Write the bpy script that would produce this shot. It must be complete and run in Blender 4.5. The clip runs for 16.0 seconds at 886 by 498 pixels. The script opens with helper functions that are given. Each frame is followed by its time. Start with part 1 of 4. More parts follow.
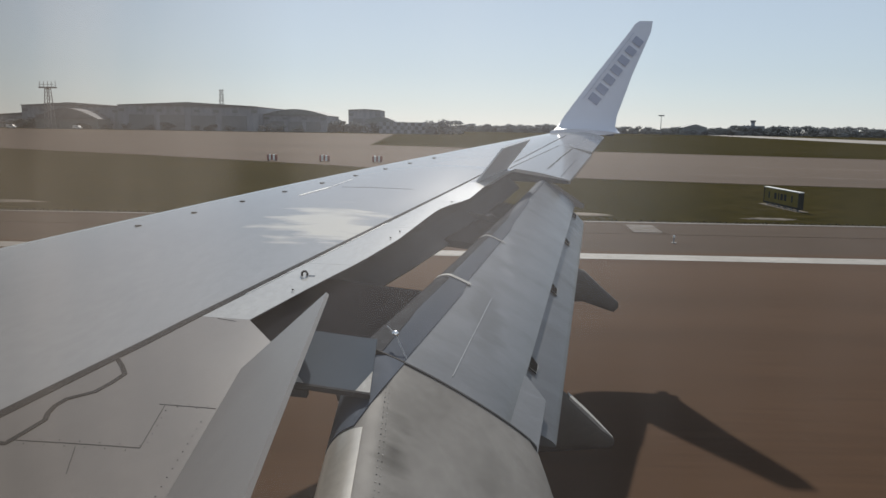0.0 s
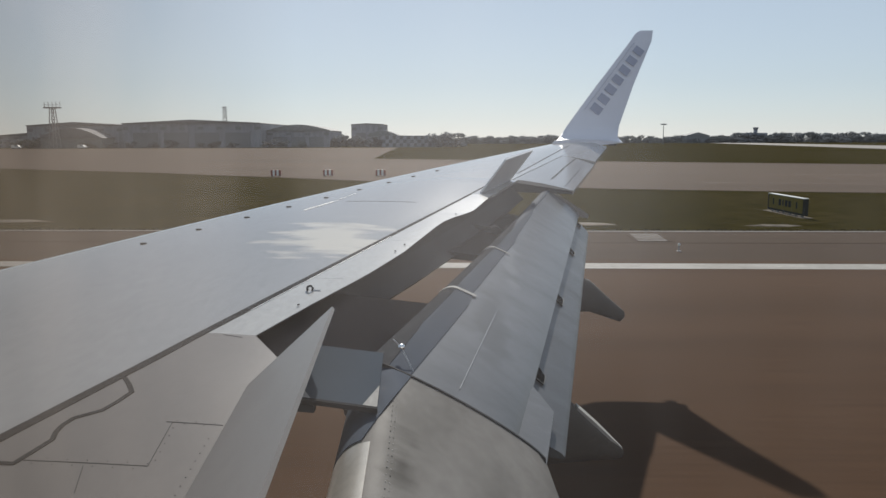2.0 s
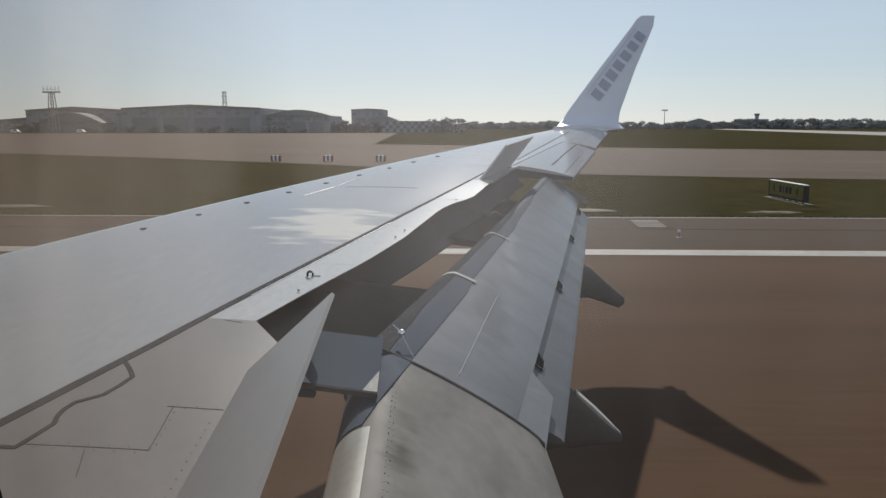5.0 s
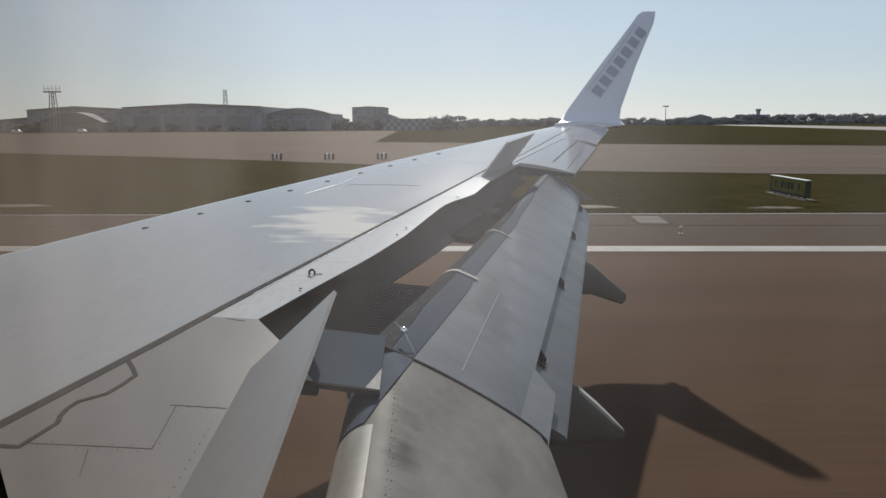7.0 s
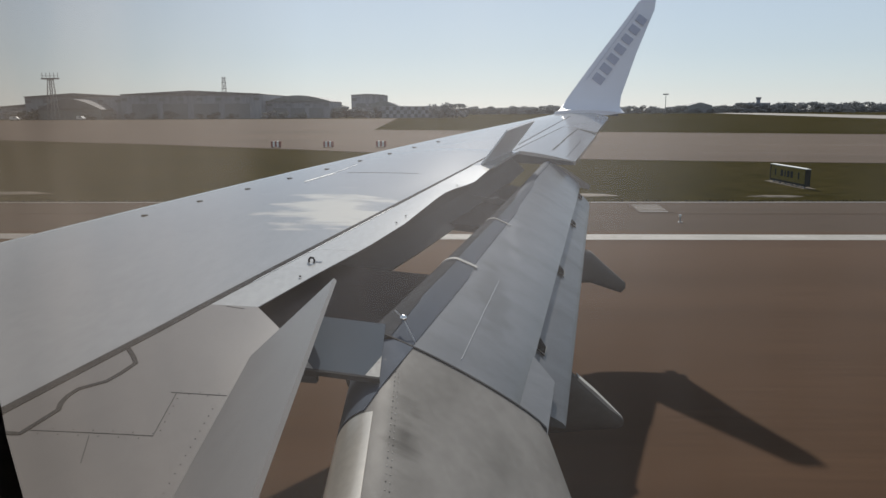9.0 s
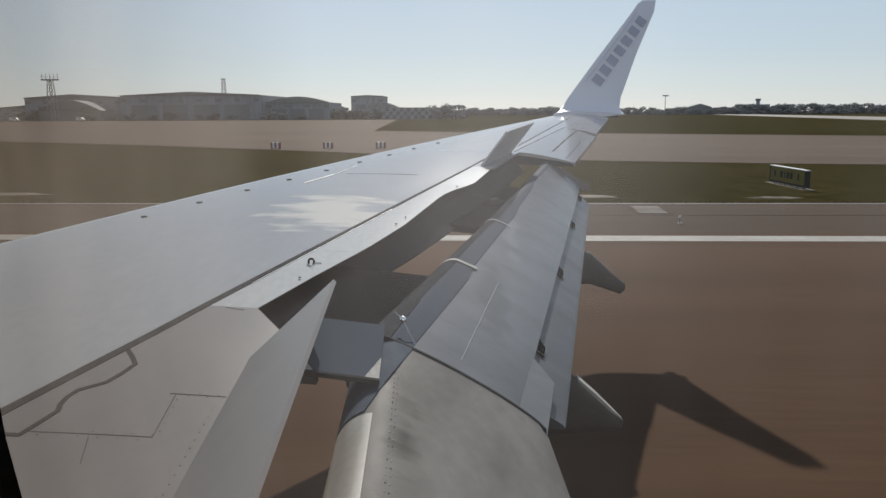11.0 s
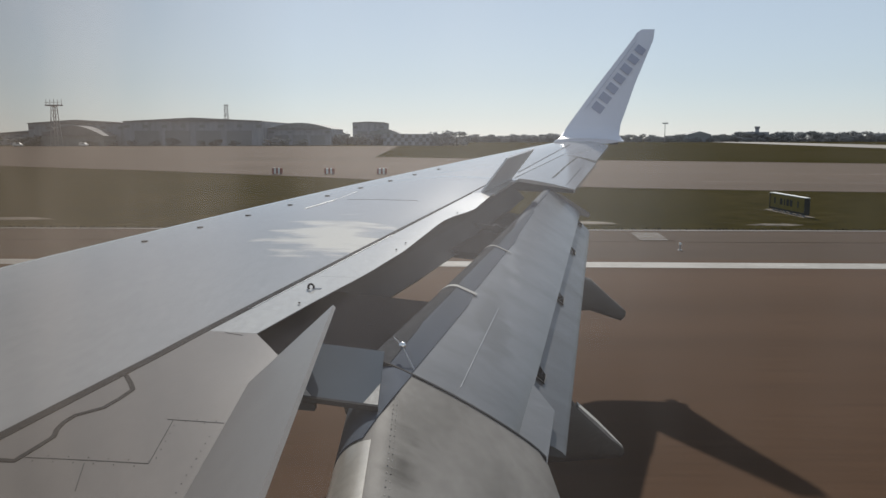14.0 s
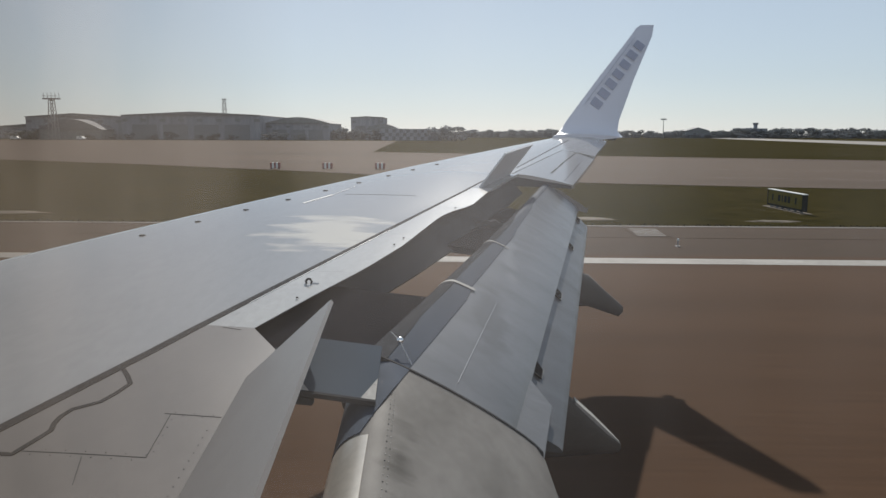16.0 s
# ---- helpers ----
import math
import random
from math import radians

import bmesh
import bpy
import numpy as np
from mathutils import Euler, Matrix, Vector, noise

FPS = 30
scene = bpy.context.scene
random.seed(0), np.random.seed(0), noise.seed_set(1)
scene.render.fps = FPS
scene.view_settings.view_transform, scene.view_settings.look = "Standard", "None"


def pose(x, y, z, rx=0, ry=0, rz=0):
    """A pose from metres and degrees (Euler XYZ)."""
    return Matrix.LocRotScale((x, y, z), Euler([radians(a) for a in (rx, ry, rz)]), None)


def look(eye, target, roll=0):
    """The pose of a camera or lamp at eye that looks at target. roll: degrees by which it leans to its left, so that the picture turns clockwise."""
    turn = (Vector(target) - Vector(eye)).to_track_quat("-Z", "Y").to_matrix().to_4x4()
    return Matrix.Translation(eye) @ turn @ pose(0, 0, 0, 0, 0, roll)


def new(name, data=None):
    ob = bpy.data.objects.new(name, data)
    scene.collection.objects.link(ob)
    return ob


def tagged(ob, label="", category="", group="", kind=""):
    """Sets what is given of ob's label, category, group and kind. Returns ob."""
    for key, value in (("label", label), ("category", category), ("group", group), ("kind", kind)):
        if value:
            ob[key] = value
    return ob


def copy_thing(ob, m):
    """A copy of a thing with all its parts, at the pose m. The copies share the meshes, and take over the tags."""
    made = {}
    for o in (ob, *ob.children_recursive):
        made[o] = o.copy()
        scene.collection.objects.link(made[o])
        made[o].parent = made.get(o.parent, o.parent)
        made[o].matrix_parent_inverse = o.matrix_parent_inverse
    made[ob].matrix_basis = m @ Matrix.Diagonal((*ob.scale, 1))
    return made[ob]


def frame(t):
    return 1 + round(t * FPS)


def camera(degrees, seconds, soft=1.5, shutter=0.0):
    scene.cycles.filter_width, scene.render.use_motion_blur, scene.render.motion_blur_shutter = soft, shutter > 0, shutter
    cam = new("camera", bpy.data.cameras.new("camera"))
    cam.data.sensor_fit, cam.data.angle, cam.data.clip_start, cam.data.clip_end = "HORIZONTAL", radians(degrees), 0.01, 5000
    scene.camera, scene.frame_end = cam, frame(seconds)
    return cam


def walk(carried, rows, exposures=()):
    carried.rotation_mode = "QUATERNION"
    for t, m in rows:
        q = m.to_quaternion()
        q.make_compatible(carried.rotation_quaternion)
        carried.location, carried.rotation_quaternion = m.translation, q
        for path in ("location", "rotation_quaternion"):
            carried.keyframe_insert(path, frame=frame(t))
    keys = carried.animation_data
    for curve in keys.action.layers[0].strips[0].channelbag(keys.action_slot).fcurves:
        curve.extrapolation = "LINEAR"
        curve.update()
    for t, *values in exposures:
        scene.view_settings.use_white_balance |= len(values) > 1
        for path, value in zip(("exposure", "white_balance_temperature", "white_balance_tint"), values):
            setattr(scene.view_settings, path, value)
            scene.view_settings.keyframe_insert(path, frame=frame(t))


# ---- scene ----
# ------------------------------------------------------------------ camera
EYE = Vector((0.0, 0.0, 3.48))
cam = camera(60.61, 16.0)
# seconds, turn to the front of the aircraft, pitch, lean (degrees); hand-held at a cabin window
TURNS = [
    (0.0, 2.021, -9.068, 0.866),
    (0.5, 2.037, -9.130, 0.895),
    (1.0, 2.102, -9.390, 0.675),
    (1.5, 2.133, -9.044, 0.406),
    (2.0, 2.388, -8.133, -0.197),
    (2.5, 2.408, -8.426, -0.106),
    (3.0, 2.355, -8.836, -0.023),
    (3.5, 2.321, -8.985, -0.004),
    (4.0, 2.264, -9.300, 0.072),
    (6.5, 2.575, -9.019, -0.388),
    (7.0, 2.527, -9.395, -0.410),
    (7.5, 2.503, -9.416, -0.251),
    (8.0, 2.494, -9.662, -0.334),
    (8.5, 2.477, -9.762, -0.243),
    (9.0, 2.506, -10.294, -0.313),
    (11.5, 2.477, -10.187, -0.283),
    (12.0, 2.482, -10.169, -0.325),
    (12.5, 2.488, -10.019, -0.132),
    (13.0, 2.501, -9.755, -0.457),
    (13.5, 2.449, -8.592, -0.174),
    (14.0, 2.472, -8.246, -0.076),
    (14.5, 2.373, -8.343, -0.033),
    (15.0, 2.369, -8.440, 0.002),
    (15.5, 2.308, -8.579, 0.045),
    (16.0, 2.315, -8.609, 0.160),
]


# seconds, shift of the eye towards the nose of the aircraft (metres)
DRIFT = [(0.0, 0.0), (6.5, 0.0), (8.0, 0.0015), (9.0, 0.0036), (12.5, 0.0036), (13.5, 0.0), (16.0, 0.0)]


def drift(t):
    for (a, p), (b, q) in zip(DRIFT, DRIFT[1:]):
        if a <= t <= b:
            k = (t - a) / (b - a)
            return p + (q - p) * k * k * (3 - 2 * k)
    return 0.0


def aim(t, turn, pitch, lean):
    d = drift(t)
    a, b = radians(turn - 11.0 * d), radians(pitch)
    eye = EYE - Vector((d, 0, 0))
    way = Vector((-math.sin(a) * math.cos(b), math.cos(a) * math.cos(b), math.sin(b)))
    return look(eye, eye + way, lean)


walk(cam, [(t, aim(t, a, b, c)) for t, a, b, c in TURNS], exposures=[(0.0, 0.0), (16.0, 0.0)])

# ------------------------------------------------------------------ sky and sun
SUN_WAY = Vector((0.015, 1.54, 1.0)).normalized()
world = bpy.data.worlds.new("sky")
world.use_nodes = True
scene.world = world
wn = world.node_tree
sky = wn.nodes.new("ShaderNodeTexSky")
sky.sky_type = "NISHITA"
sky.sun_disc = False
sky.sun_elevation = math.asin(SUN_WAY.z)
sky.sun_rotation = math.atan2(SUN_WAY.x, SUN_WAY.y)
sky.air_density, sky.dust_density, sky.ozone_density = 1.0, 0.12, 2.5
wn.nodes["Background"].inputs["Strength"].default_value = 0.07
haze = wn.nodes.new("ShaderNodeHueSaturation")
haze.inputs["Saturation"].default_value = 0.6
wn.links.new(sky.outputs[0], haze.inputs["Color"])
veil = wn.nodes.new("ShaderNodeMix")
veil.data_type = "RGBA"
veil.inputs["Factor"].default_value = 0.42
veil.inputs["B"].default_value = (6.75, 8.55, 10.6, 1)
wn.links.new(haze.outputs[0], veil.inputs["A"])
wn.links.new(veil.outputs["Result"], wn.nodes["Background"].inputs["Color"])

sun = new("sun", bpy.data.lights.new("sun", "SUN"))
sun.data.energy, sun.data.angle, sun.data.color = 4.6, radians(0.6), (1.0, 0.95, 0.87)
sun.matrix_world = look(SUN_WAY * 60, (0, 0, 0))


# ------------------------------------------------------------------ materials
def material(name, base, rough=0.6, metal=0.0, second=None, scale=4.0, mix=0.5, stretch=(1, 1, 1),
             fine=60.0, fine_mix=0.15, bump=0.0, bump_scale=40.0, rough_var=0.1, spec=0.5, by_piece=0.0):
    """A surface with broad stains, a fine grain, uneven gloss and a little relief."""
    m = bpy.data.materials.new(name)
    m.use_nodes = True
    nt = m.node_tree
    n, l = nt.nodes, nt.links
    b = n["Principled BSDF"]
    b.inputs["Metallic"].default_value = metal
    b.inputs["Specular IOR Level"].default_value = spec
    co = n.new("ShaderNodeTexCoord")
    mp = n.new("ShaderNodeMapping")
    mp.inputs["Scale"].default_value = stretch
    l.new(co.outputs["Object"], mp.inputs["Vector"])
    big = n.new("ShaderNodeTexNoise")
    big.inputs["Scale"].default_value = scale
    big.inputs["Detail"].default_value = 6
    big.inputs["Roughness"].default_value = 0.62
    l.new(mp.outputs[0], big.inputs["Vector"])
    ramp = n.new("ShaderNodeMapRange")
    ramp.inputs["From Min"].default_value, ramp.inputs["From Max"].default_value = 0.35, 0.68
    ramp.inputs["To Max"].default_value = mix
    l.new(big.outputs["Fac"], ramp.inputs["Value"])
    one = n.new("ShaderNodeMix")
    one.data_type = "RGBA"
    one.inputs["A"].default_value = (*base, 1)
    one.inputs["B"].default_value = (*(second or [c * 0.6 for c in base]), 1)
    l.new(ramp.outputs[0], one.inputs["Factor"])
    small = n.new("ShaderNodeTexNoise")
    small.inputs["Scale"].default_value = fine
    small.inputs["Detail"].default_value = 4
    l.new(mp.outputs[0], small.inputs["Vector"])
    grain = n.new("ShaderNodeMapRange")
    grain.inputs["From Min"].default_value, grain.inputs["From Max"].default_value = 0.3, 0.7
    grain.inputs["To Min"].default_value, grain.inputs["To Max"].default_value = 1 - fine_mix, 1 + fine_mix
    l.new(small.outputs["Fac"], grain.inputs["Value"])
    two = n.new("ShaderNodeMix")
    two.data_type, two.blend_type = "RGBA", "MULTIPLY"
    two.inputs["Factor"].default_value = 1
    l.new(one.outputs["Result"], two.inputs["A"])
    l.new(grain.outputs[0], two.inputs["B"])
    last = two
    if by_piece:
        info = n.new("ShaderNodeObjectInfo")
        vary = n.new("ShaderNodeMapRange")
        vary.inputs["To Min"].default_value, vary.inputs["To Max"].default_value = 1 - by_piece, 1 + by_piece
        l.new(info.outputs["Random"], vary.inputs["Value"])
        three = n.new("ShaderNodeMix")
        three.data_type, three.blend_type = "RGBA", "MULTIPLY"
        three.inputs["Factor"].default_value = 1
        l.new(two.outputs["Result"], three.inputs["A"])
        l.new(vary.outputs[0], three.inputs["B"])
        last = three
    l.new(last.outputs["Result"], b.inputs["Base Color"])
    gloss = n.new("ShaderNodeMapRange")
    gloss.inputs["To Min"].default_value = max(0.02, rough - rough_var)
    gloss.inputs["To Max"].default_value = min(1.0, rough + rough_var)
    l.new(big.outputs["Fac"], gloss.inputs["Value"])
    l.new(gloss.outputs[0], b.inputs["Roughness"])
    if bump:
        relief = n.new("ShaderNodeTexNoise")
        relief.inputs["Scale"].default_value = bump_scale
        relief.inputs["Detail"].default_value = 5
        l.new(mp.outputs[0], relief.inputs["Vector"])
        bp = n.new("ShaderNodeBump")
        bp.inputs["Strength"].default_value = 1.0
        bp.inputs["Distance"].default_value = bump
        l.new(relief.outputs["Fac"], bp.inputs["Height"])
        l.new(bp.outputs[0], b.inputs["Normal"])
    return m


WING_PAINT = material("wing_paint", (0.318, 0.313, 0.306), 0.11, 0.0, (0.262, 0.258, 0.252), 0.7, 0.7, (1, 0.35, 1),
                      20, 0.04, 0.0, 1.2, 0.02, 1.0)
# Lighter copy of the wing paint; glare on the spoilers is put in.
SPOILER_LIT = material("spoiler_lit", (0.47, 0.458, 0.435), 0.14, 0.0, (0.37, 0.362, 0.345), 1.6, 0.8, (1, 0.5, 1), 24, 0.06, 0.0, 1.2, 0.03, 0.9)
PANEL_PAINT = material("panel_paint", (0.192, 0.175, 0.162), 0.30, 0.0, (0.155, 0.141, 0.130), 1.4, 0.6, (1, 0.5, 1),
                       20, 0.03, 0.00015, 2.0, 0.06, 0.35)
FLAP_PAINT = material("flap_paint", (0.146, 0.147, 0.151), 0.30, 0.0, (0.104, 0.105, 0.107), 1.6, 0.95, (0.6, 1.8, 1),
                      14, 0.05, 0.0, 3.0, 0.06, 0.35)
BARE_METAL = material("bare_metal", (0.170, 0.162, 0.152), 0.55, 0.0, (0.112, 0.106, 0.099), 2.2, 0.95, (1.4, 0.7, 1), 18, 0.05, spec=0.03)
# Dark blue puts the shadow on the flap noses into their colour.
NOSE_SHADE = material("nose_shade", (0.045, 0.060, 0.086), 0.8, 0.0, (0.047, 0.058, 0.076), 2.5, 0.7, (1, 0.4, 1), 60, 0.1, spec=0.05)
# Blue-grey stands for the shade lying on the pale deflector plate.
PLATE_SHADE = material("plate_shade", (0.074, 0.090, 0.110), 0.95, 0.0, (0.062, 0.074, 0.090), 2.0, 0.6, fine_mix=0.02, spec=0.0)
GLINT_STEEL = material("glint_steel", (0.8, 0.8, 0.8), 0.2, 1.0, (0.8, 0.8, 0.8), 3.0, 0.3, rough_var=0.02)
NOSE_SKIN = material("nose_skin", (0.54, 0.505, 0.45), 0.31, 0.6, (0.42, 0.39, 0.345), 3.0, 0.7, (1, 0.5, 1), 40, 0.06)
SPOILER_BACK = material("spoiler_back", (0.60, 0.61, 0.63), 0.5, 0.0, (0.48, 0.485, 0.50), 1.5, 0.7, (1, 1, 1), 20, 0.05)
# Pale colour for painted-on sunlit spots and for real pale trim.
SUNLIT_AND_TRIM = material("sunlit_and_trim", (0.36, 0.35, 0.33), 0.7, 0.0, (0.30, 0.29, 0.27), 4.0, 0.6, spec=0.05)
FINE_LINE = material("fine_line", (0.12, 0.12, 0.123), 0.9, 0.0, (0.10, 0.10, 0.103), 3.0, 0.6, spec=0.0)


def streak_patch(mat, centre, reach, colour):
    """Adds a patch of chordwise streaks in another colour to a paint."""
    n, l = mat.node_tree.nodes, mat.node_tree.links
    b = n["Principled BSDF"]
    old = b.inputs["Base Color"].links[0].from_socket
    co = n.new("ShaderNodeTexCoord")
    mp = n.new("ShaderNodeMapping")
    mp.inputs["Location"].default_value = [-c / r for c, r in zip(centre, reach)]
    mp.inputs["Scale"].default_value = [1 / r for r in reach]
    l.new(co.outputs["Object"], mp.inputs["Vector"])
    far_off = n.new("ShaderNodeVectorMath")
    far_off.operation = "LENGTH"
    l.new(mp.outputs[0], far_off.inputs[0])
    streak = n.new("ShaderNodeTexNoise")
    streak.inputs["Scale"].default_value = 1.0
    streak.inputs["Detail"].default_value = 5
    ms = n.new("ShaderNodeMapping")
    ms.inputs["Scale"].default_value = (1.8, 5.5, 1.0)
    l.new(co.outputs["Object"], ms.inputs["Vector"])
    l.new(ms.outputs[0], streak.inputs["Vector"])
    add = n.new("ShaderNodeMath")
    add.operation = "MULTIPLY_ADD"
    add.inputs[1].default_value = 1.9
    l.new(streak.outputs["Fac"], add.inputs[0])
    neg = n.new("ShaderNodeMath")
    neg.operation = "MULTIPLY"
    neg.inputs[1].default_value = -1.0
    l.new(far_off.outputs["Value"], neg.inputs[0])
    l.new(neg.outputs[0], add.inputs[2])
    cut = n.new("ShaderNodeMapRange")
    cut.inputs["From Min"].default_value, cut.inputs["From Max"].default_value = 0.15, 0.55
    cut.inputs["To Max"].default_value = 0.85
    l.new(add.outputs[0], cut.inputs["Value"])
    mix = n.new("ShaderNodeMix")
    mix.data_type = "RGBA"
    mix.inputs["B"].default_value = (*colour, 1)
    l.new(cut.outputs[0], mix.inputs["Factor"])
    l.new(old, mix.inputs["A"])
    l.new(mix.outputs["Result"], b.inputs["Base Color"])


streak_patch(WING_PAINT, (7.16, 8.45, 1.1), (0.75, 0.85, 4.0), (0.64, 0.585, 0.49))
streak_patch(FLAP_PAINT, (8.55, 6.9, 0.62), (0.16, 1.0, 3.0), (0.088, 0.087, 0.085))
streak_patch(FLAP_PAINT, (8.75, 8.6, 0.8), (0.10, 0.9, 3.0), (0.185, 0.187, 0.19))
streak_patch(BARE_METAL, (8.14, 4.5, 0.6), (0.15, 0.40, 3.0), (0.050, 0.047, 0.043))
# Metal of the recess, its colour darkened for shade under the wing.
COVE_SHADE_METAL = material("cove_shade_metal", (0.060, 0.061, 0.065), 0.8, 0.0, (0.036, 0.037, 0.040), 3.0, 0.7, (1, 1, 1), 30, 0.2, spec=0.0)
SEAL_RUBBER = material("seal_rubber", (0.035, 0.035, 0.037), 0.7, 0, (0.06, 0.06, 0.063), 5, 0.5, spec=0.02)
SEALANT = material("sealant", (0.050, 0.051, 0.055), 0.9, 0, (0.030, 0.030, 0.032), 6, 0.7, spec=0.03)
# Near-black colour stands for the shade between wing and flap.
PANEL_SHADE = material("panel_shade", (0.016, 0.016, 0.019), 0.9, 0, (0.010, 0.010, 0.012), 4, 0.7, fine=12, fine_mix=0.05, spec=0.0)
# Flap paint again, darkened to carry the shade of the steeper tilt.
AFT_SHADE = material("aft_flap_shade", (0.090, 0.092, 0.096), 0.34, 0.0, (0.062, 0.062, 0.064), 1.6, 0.95, (0.5, 2.2, 1), 14, 0.06, spec=0.25)
FAIRING_PAINT = material("fairing_paint", (0.098, 0.084, 0.073), 0.6, 0, (0.074, 0.064, 0.056), 2.0, 0.8, spec=0.15)
WINGLET_WHITE = material("winglet_white", (0.64, 0.66, 0.74), 0.35, 0.0, (0.58, 0.60, 0.68), 0.9, 0.5, (1, 1, 1), 30, 0.04)
SLOT_BLACK = material("slot_black", (0.006, 0.006, 0.007), 0.9, 0, (0.004, 0.004, 0.005), 5, 0.5, spec=0.0)
LETTER_BLUE = material("letter_blue", (0.25, 0.285, 0.40), 0.5, 0, (0.28, 0.315, 0.43), 4, 0.5)
ASPHALT = material("asphalt", (0.069, 0.036, 0.0180), 0.95, 0, (0.047, 0.0250, 0.0128), 0.30, 0.8, (0.06, 1, 1), 9, 0.10,
                   0.0015, 25, 0.05, 0.08)
SHOULDER = material("shoulder_asphalt", (0.064, 0.041, 0.0265), 0.95, 0, (0.049, 0.032, 0.021), 0.4, 0.85, (0.07, 1, 1), 18, 0.22,
                    0.004, 60, 0.05, 0.08)
TAXI = material("taxiway_asphalt", (0.090, 0.060, 0.041), 0.95, 0, (0.066, 0.045, 0.031), 0.05, 0.9, (0.25, 1, 1), 6, 0.2,
                0.004, 40, 0.05, 0.08)
CONCRETE = material("pale_concrete", (0.20, 0.175, 0.15), 0.85, 0, (0.15, 0.13, 0.115), 0.03, 0.7, (0.3, 1, 1), 2, 0.15)
LINE_WHITE = material("line_white", (0.27, 0.255, 0.23), 0.85, 0, (0.18, 0.165, 0.145), 1.2, 0.7, (0.4, 1, 1), 12, 0.2)
FADED_LINE = material("faded_line", (0.15, 0.125, 0.10), 0.9, 0, (0.085, 0.062, 0.045), 0.4, 1.0, (0.5, 1, 1), 4, 0.25, spec=0.08)
GRASS = material("grass", (0.0330, 0.0275, 0.0085), 1.0, 0, (0.047, 0.038, 0.0145), 0.06, 0.9, (0.5, 1, 1), 1.5, 0.3,
                 0.05, 3, 0.0, 0.0)

JOINT_TAR = material("joint_tar", (0.046, 0.027, 0.0165), 0.95, 0, (0.050, 0.029, 0.018), 0.6, 0.9, (0.3, 1, 1), 8, 0.3, spec=0.03)
BARE_EARTH = material("bare_earth", (0.13, 0.098, 0.066), 0.95, 0, (0.06, 0.046, 0.026), 0.8, 0.9, (1, 1, 1), 6, 0.25, 0.02, 6)
BLADE = material("grass_blade", (0.034, 0.030, 0.010), 1.0, 0, (0.055, 0.044, 0.020), 0.15, 0.8, (1, 1, 1), 2, 0.35)
# Cladding lightened and blued: distance haze is put into the colour.
HANGAR = material("hangar_cladding", (0.302, 0.319, 0.354), 0.8, 0, (0.21, 0.215, 0.23), 0.05, 0.8, (1, 1, 0.2), 0.5, 0.15)
ROOF_PALE = material("pale_roof", (0.22, 0.23, 0.23), 0.8, 0, (0.17, 0.18, 0.18), 0.06, 0.8, (1, 1, 1), 0.6, 0.12)
ROOF_DARK = material("dark_roof", (0.17, 0.17, 0.178), 0.8, 0, (0.13, 0.13, 0.137), 0.06, 0.8, (1, 1, 1), 0.6, 0.12)
# Openings close to the wall tone, with the same haze coloured in.
OPENING_DARK = material("dark_opening", (0.19, 0.195, 0.205), 0.6, 0, (0.21, 0.215, 0.225), 0.2, 0.8)
STEEL = material("mast_steel", (0.30, 0.30, 0.31), 0.7, 0.1, (0.16, 0.15, 0.15), 0.4, 0.7)
BARK = material("bark", (0.07, 0.055, 0.042), 0.9, 0, (0.05, 0.04, 0.03), 1.0, 0.8)
# Pale blue-grey leaves: the haze of distance is put into their colour.
LEAF = material("leaf", (0.185, 0.198, 0.21), 1.0, 0, (0.17, 0.18, 0.19), 0.25, 0.9, (1, 1, 1), 1.0, 0.3, by_piece=0.2)
leaf_nodes, leaf_links = LEAF.node_tree.nodes, LEAF.node_tree.links
leaf_body = leaf_nodes["Principled BSDF"]
glow_through = leaf_nodes.new("ShaderNodeBsdfTranslucent")
glow_through.inputs["Color"].default_value = (0.10, 0.115, 0.11, 1)
leaf_mix = leaf_nodes.new("ShaderNodeMixShader")
leaf_mix.inputs["Fac"].default_value = 0.25
leaf_links.new(leaf_body.outputs[0], leaf_mix.inputs[1])
leaf_links.new(glow_through.outputs[0], leaf_mix.inputs[2])
leaf_links.new(leaf_mix.outputs[0], leaf_nodes["Material Output"].inputs["Surface"])
SIGN_DARK = material("sign_board", (0.035, 0.035, 0.030), 0.9, 0, (0.05, 0.05, 0.042), 2.0, 0.7, spec=0.05)
SIGN_YELLOW = material("sign_yellow", (0.17, 0.135, 0.028), 0.8, 0, (0.12, 0.098, 0.025), 2.0, 0.7, spec=0.1)
RED_PAINT = material("red_paint", (0.24, 0.06, 0.045), 0.7, 0, (0.18, 0.06, 0.045), 3.0, 0.6)
WHITE_PAINT = material("white_paint", (0.75, 0.74, 0.70), 0.5, 0, (0.55, 0.53, 0.5), 3.0, 0.5)
HULL_WHITE = material("hull_white", (0.62, 0.62, 0.62), 0.35, 0, (0.56, 0.56, 0.555), 0.8, 0.5, (1, 1, 1), 30, 0.03)
CABIN_TRIM = material("cabin_trim", (0.42, 0.38, 0.36), 0.6, 0, (0.36, 0.33, 0.31), 20, 0.6, (1, 1, 1), 200, 0.1)

# ------------------------------------------------------------------ mesh helpers
def mesh_of(name, bm, mat, smooth=False):
    bmesh.ops.recalc_face_normals(bm, faces=bm.faces)
    me = bpy.data.meshes.new(name)
    bm.to_mesh(me)
    bm.free()
    me.materials.append(mat)
    if smooth:
        for p in me.polygons:
            p.use_smooth = True
        me.set_sharp_from_angle(angle=radians(35))
    return me


def part(name, bm, mat, parent, label="", smooth=False):
    """Links a bmesh as one mesh object under a thing or a part."""
    ob = new(name, mesh_of(name, bm, mat, smooth))
    ob.parent = parent
    return tagged(ob, label)


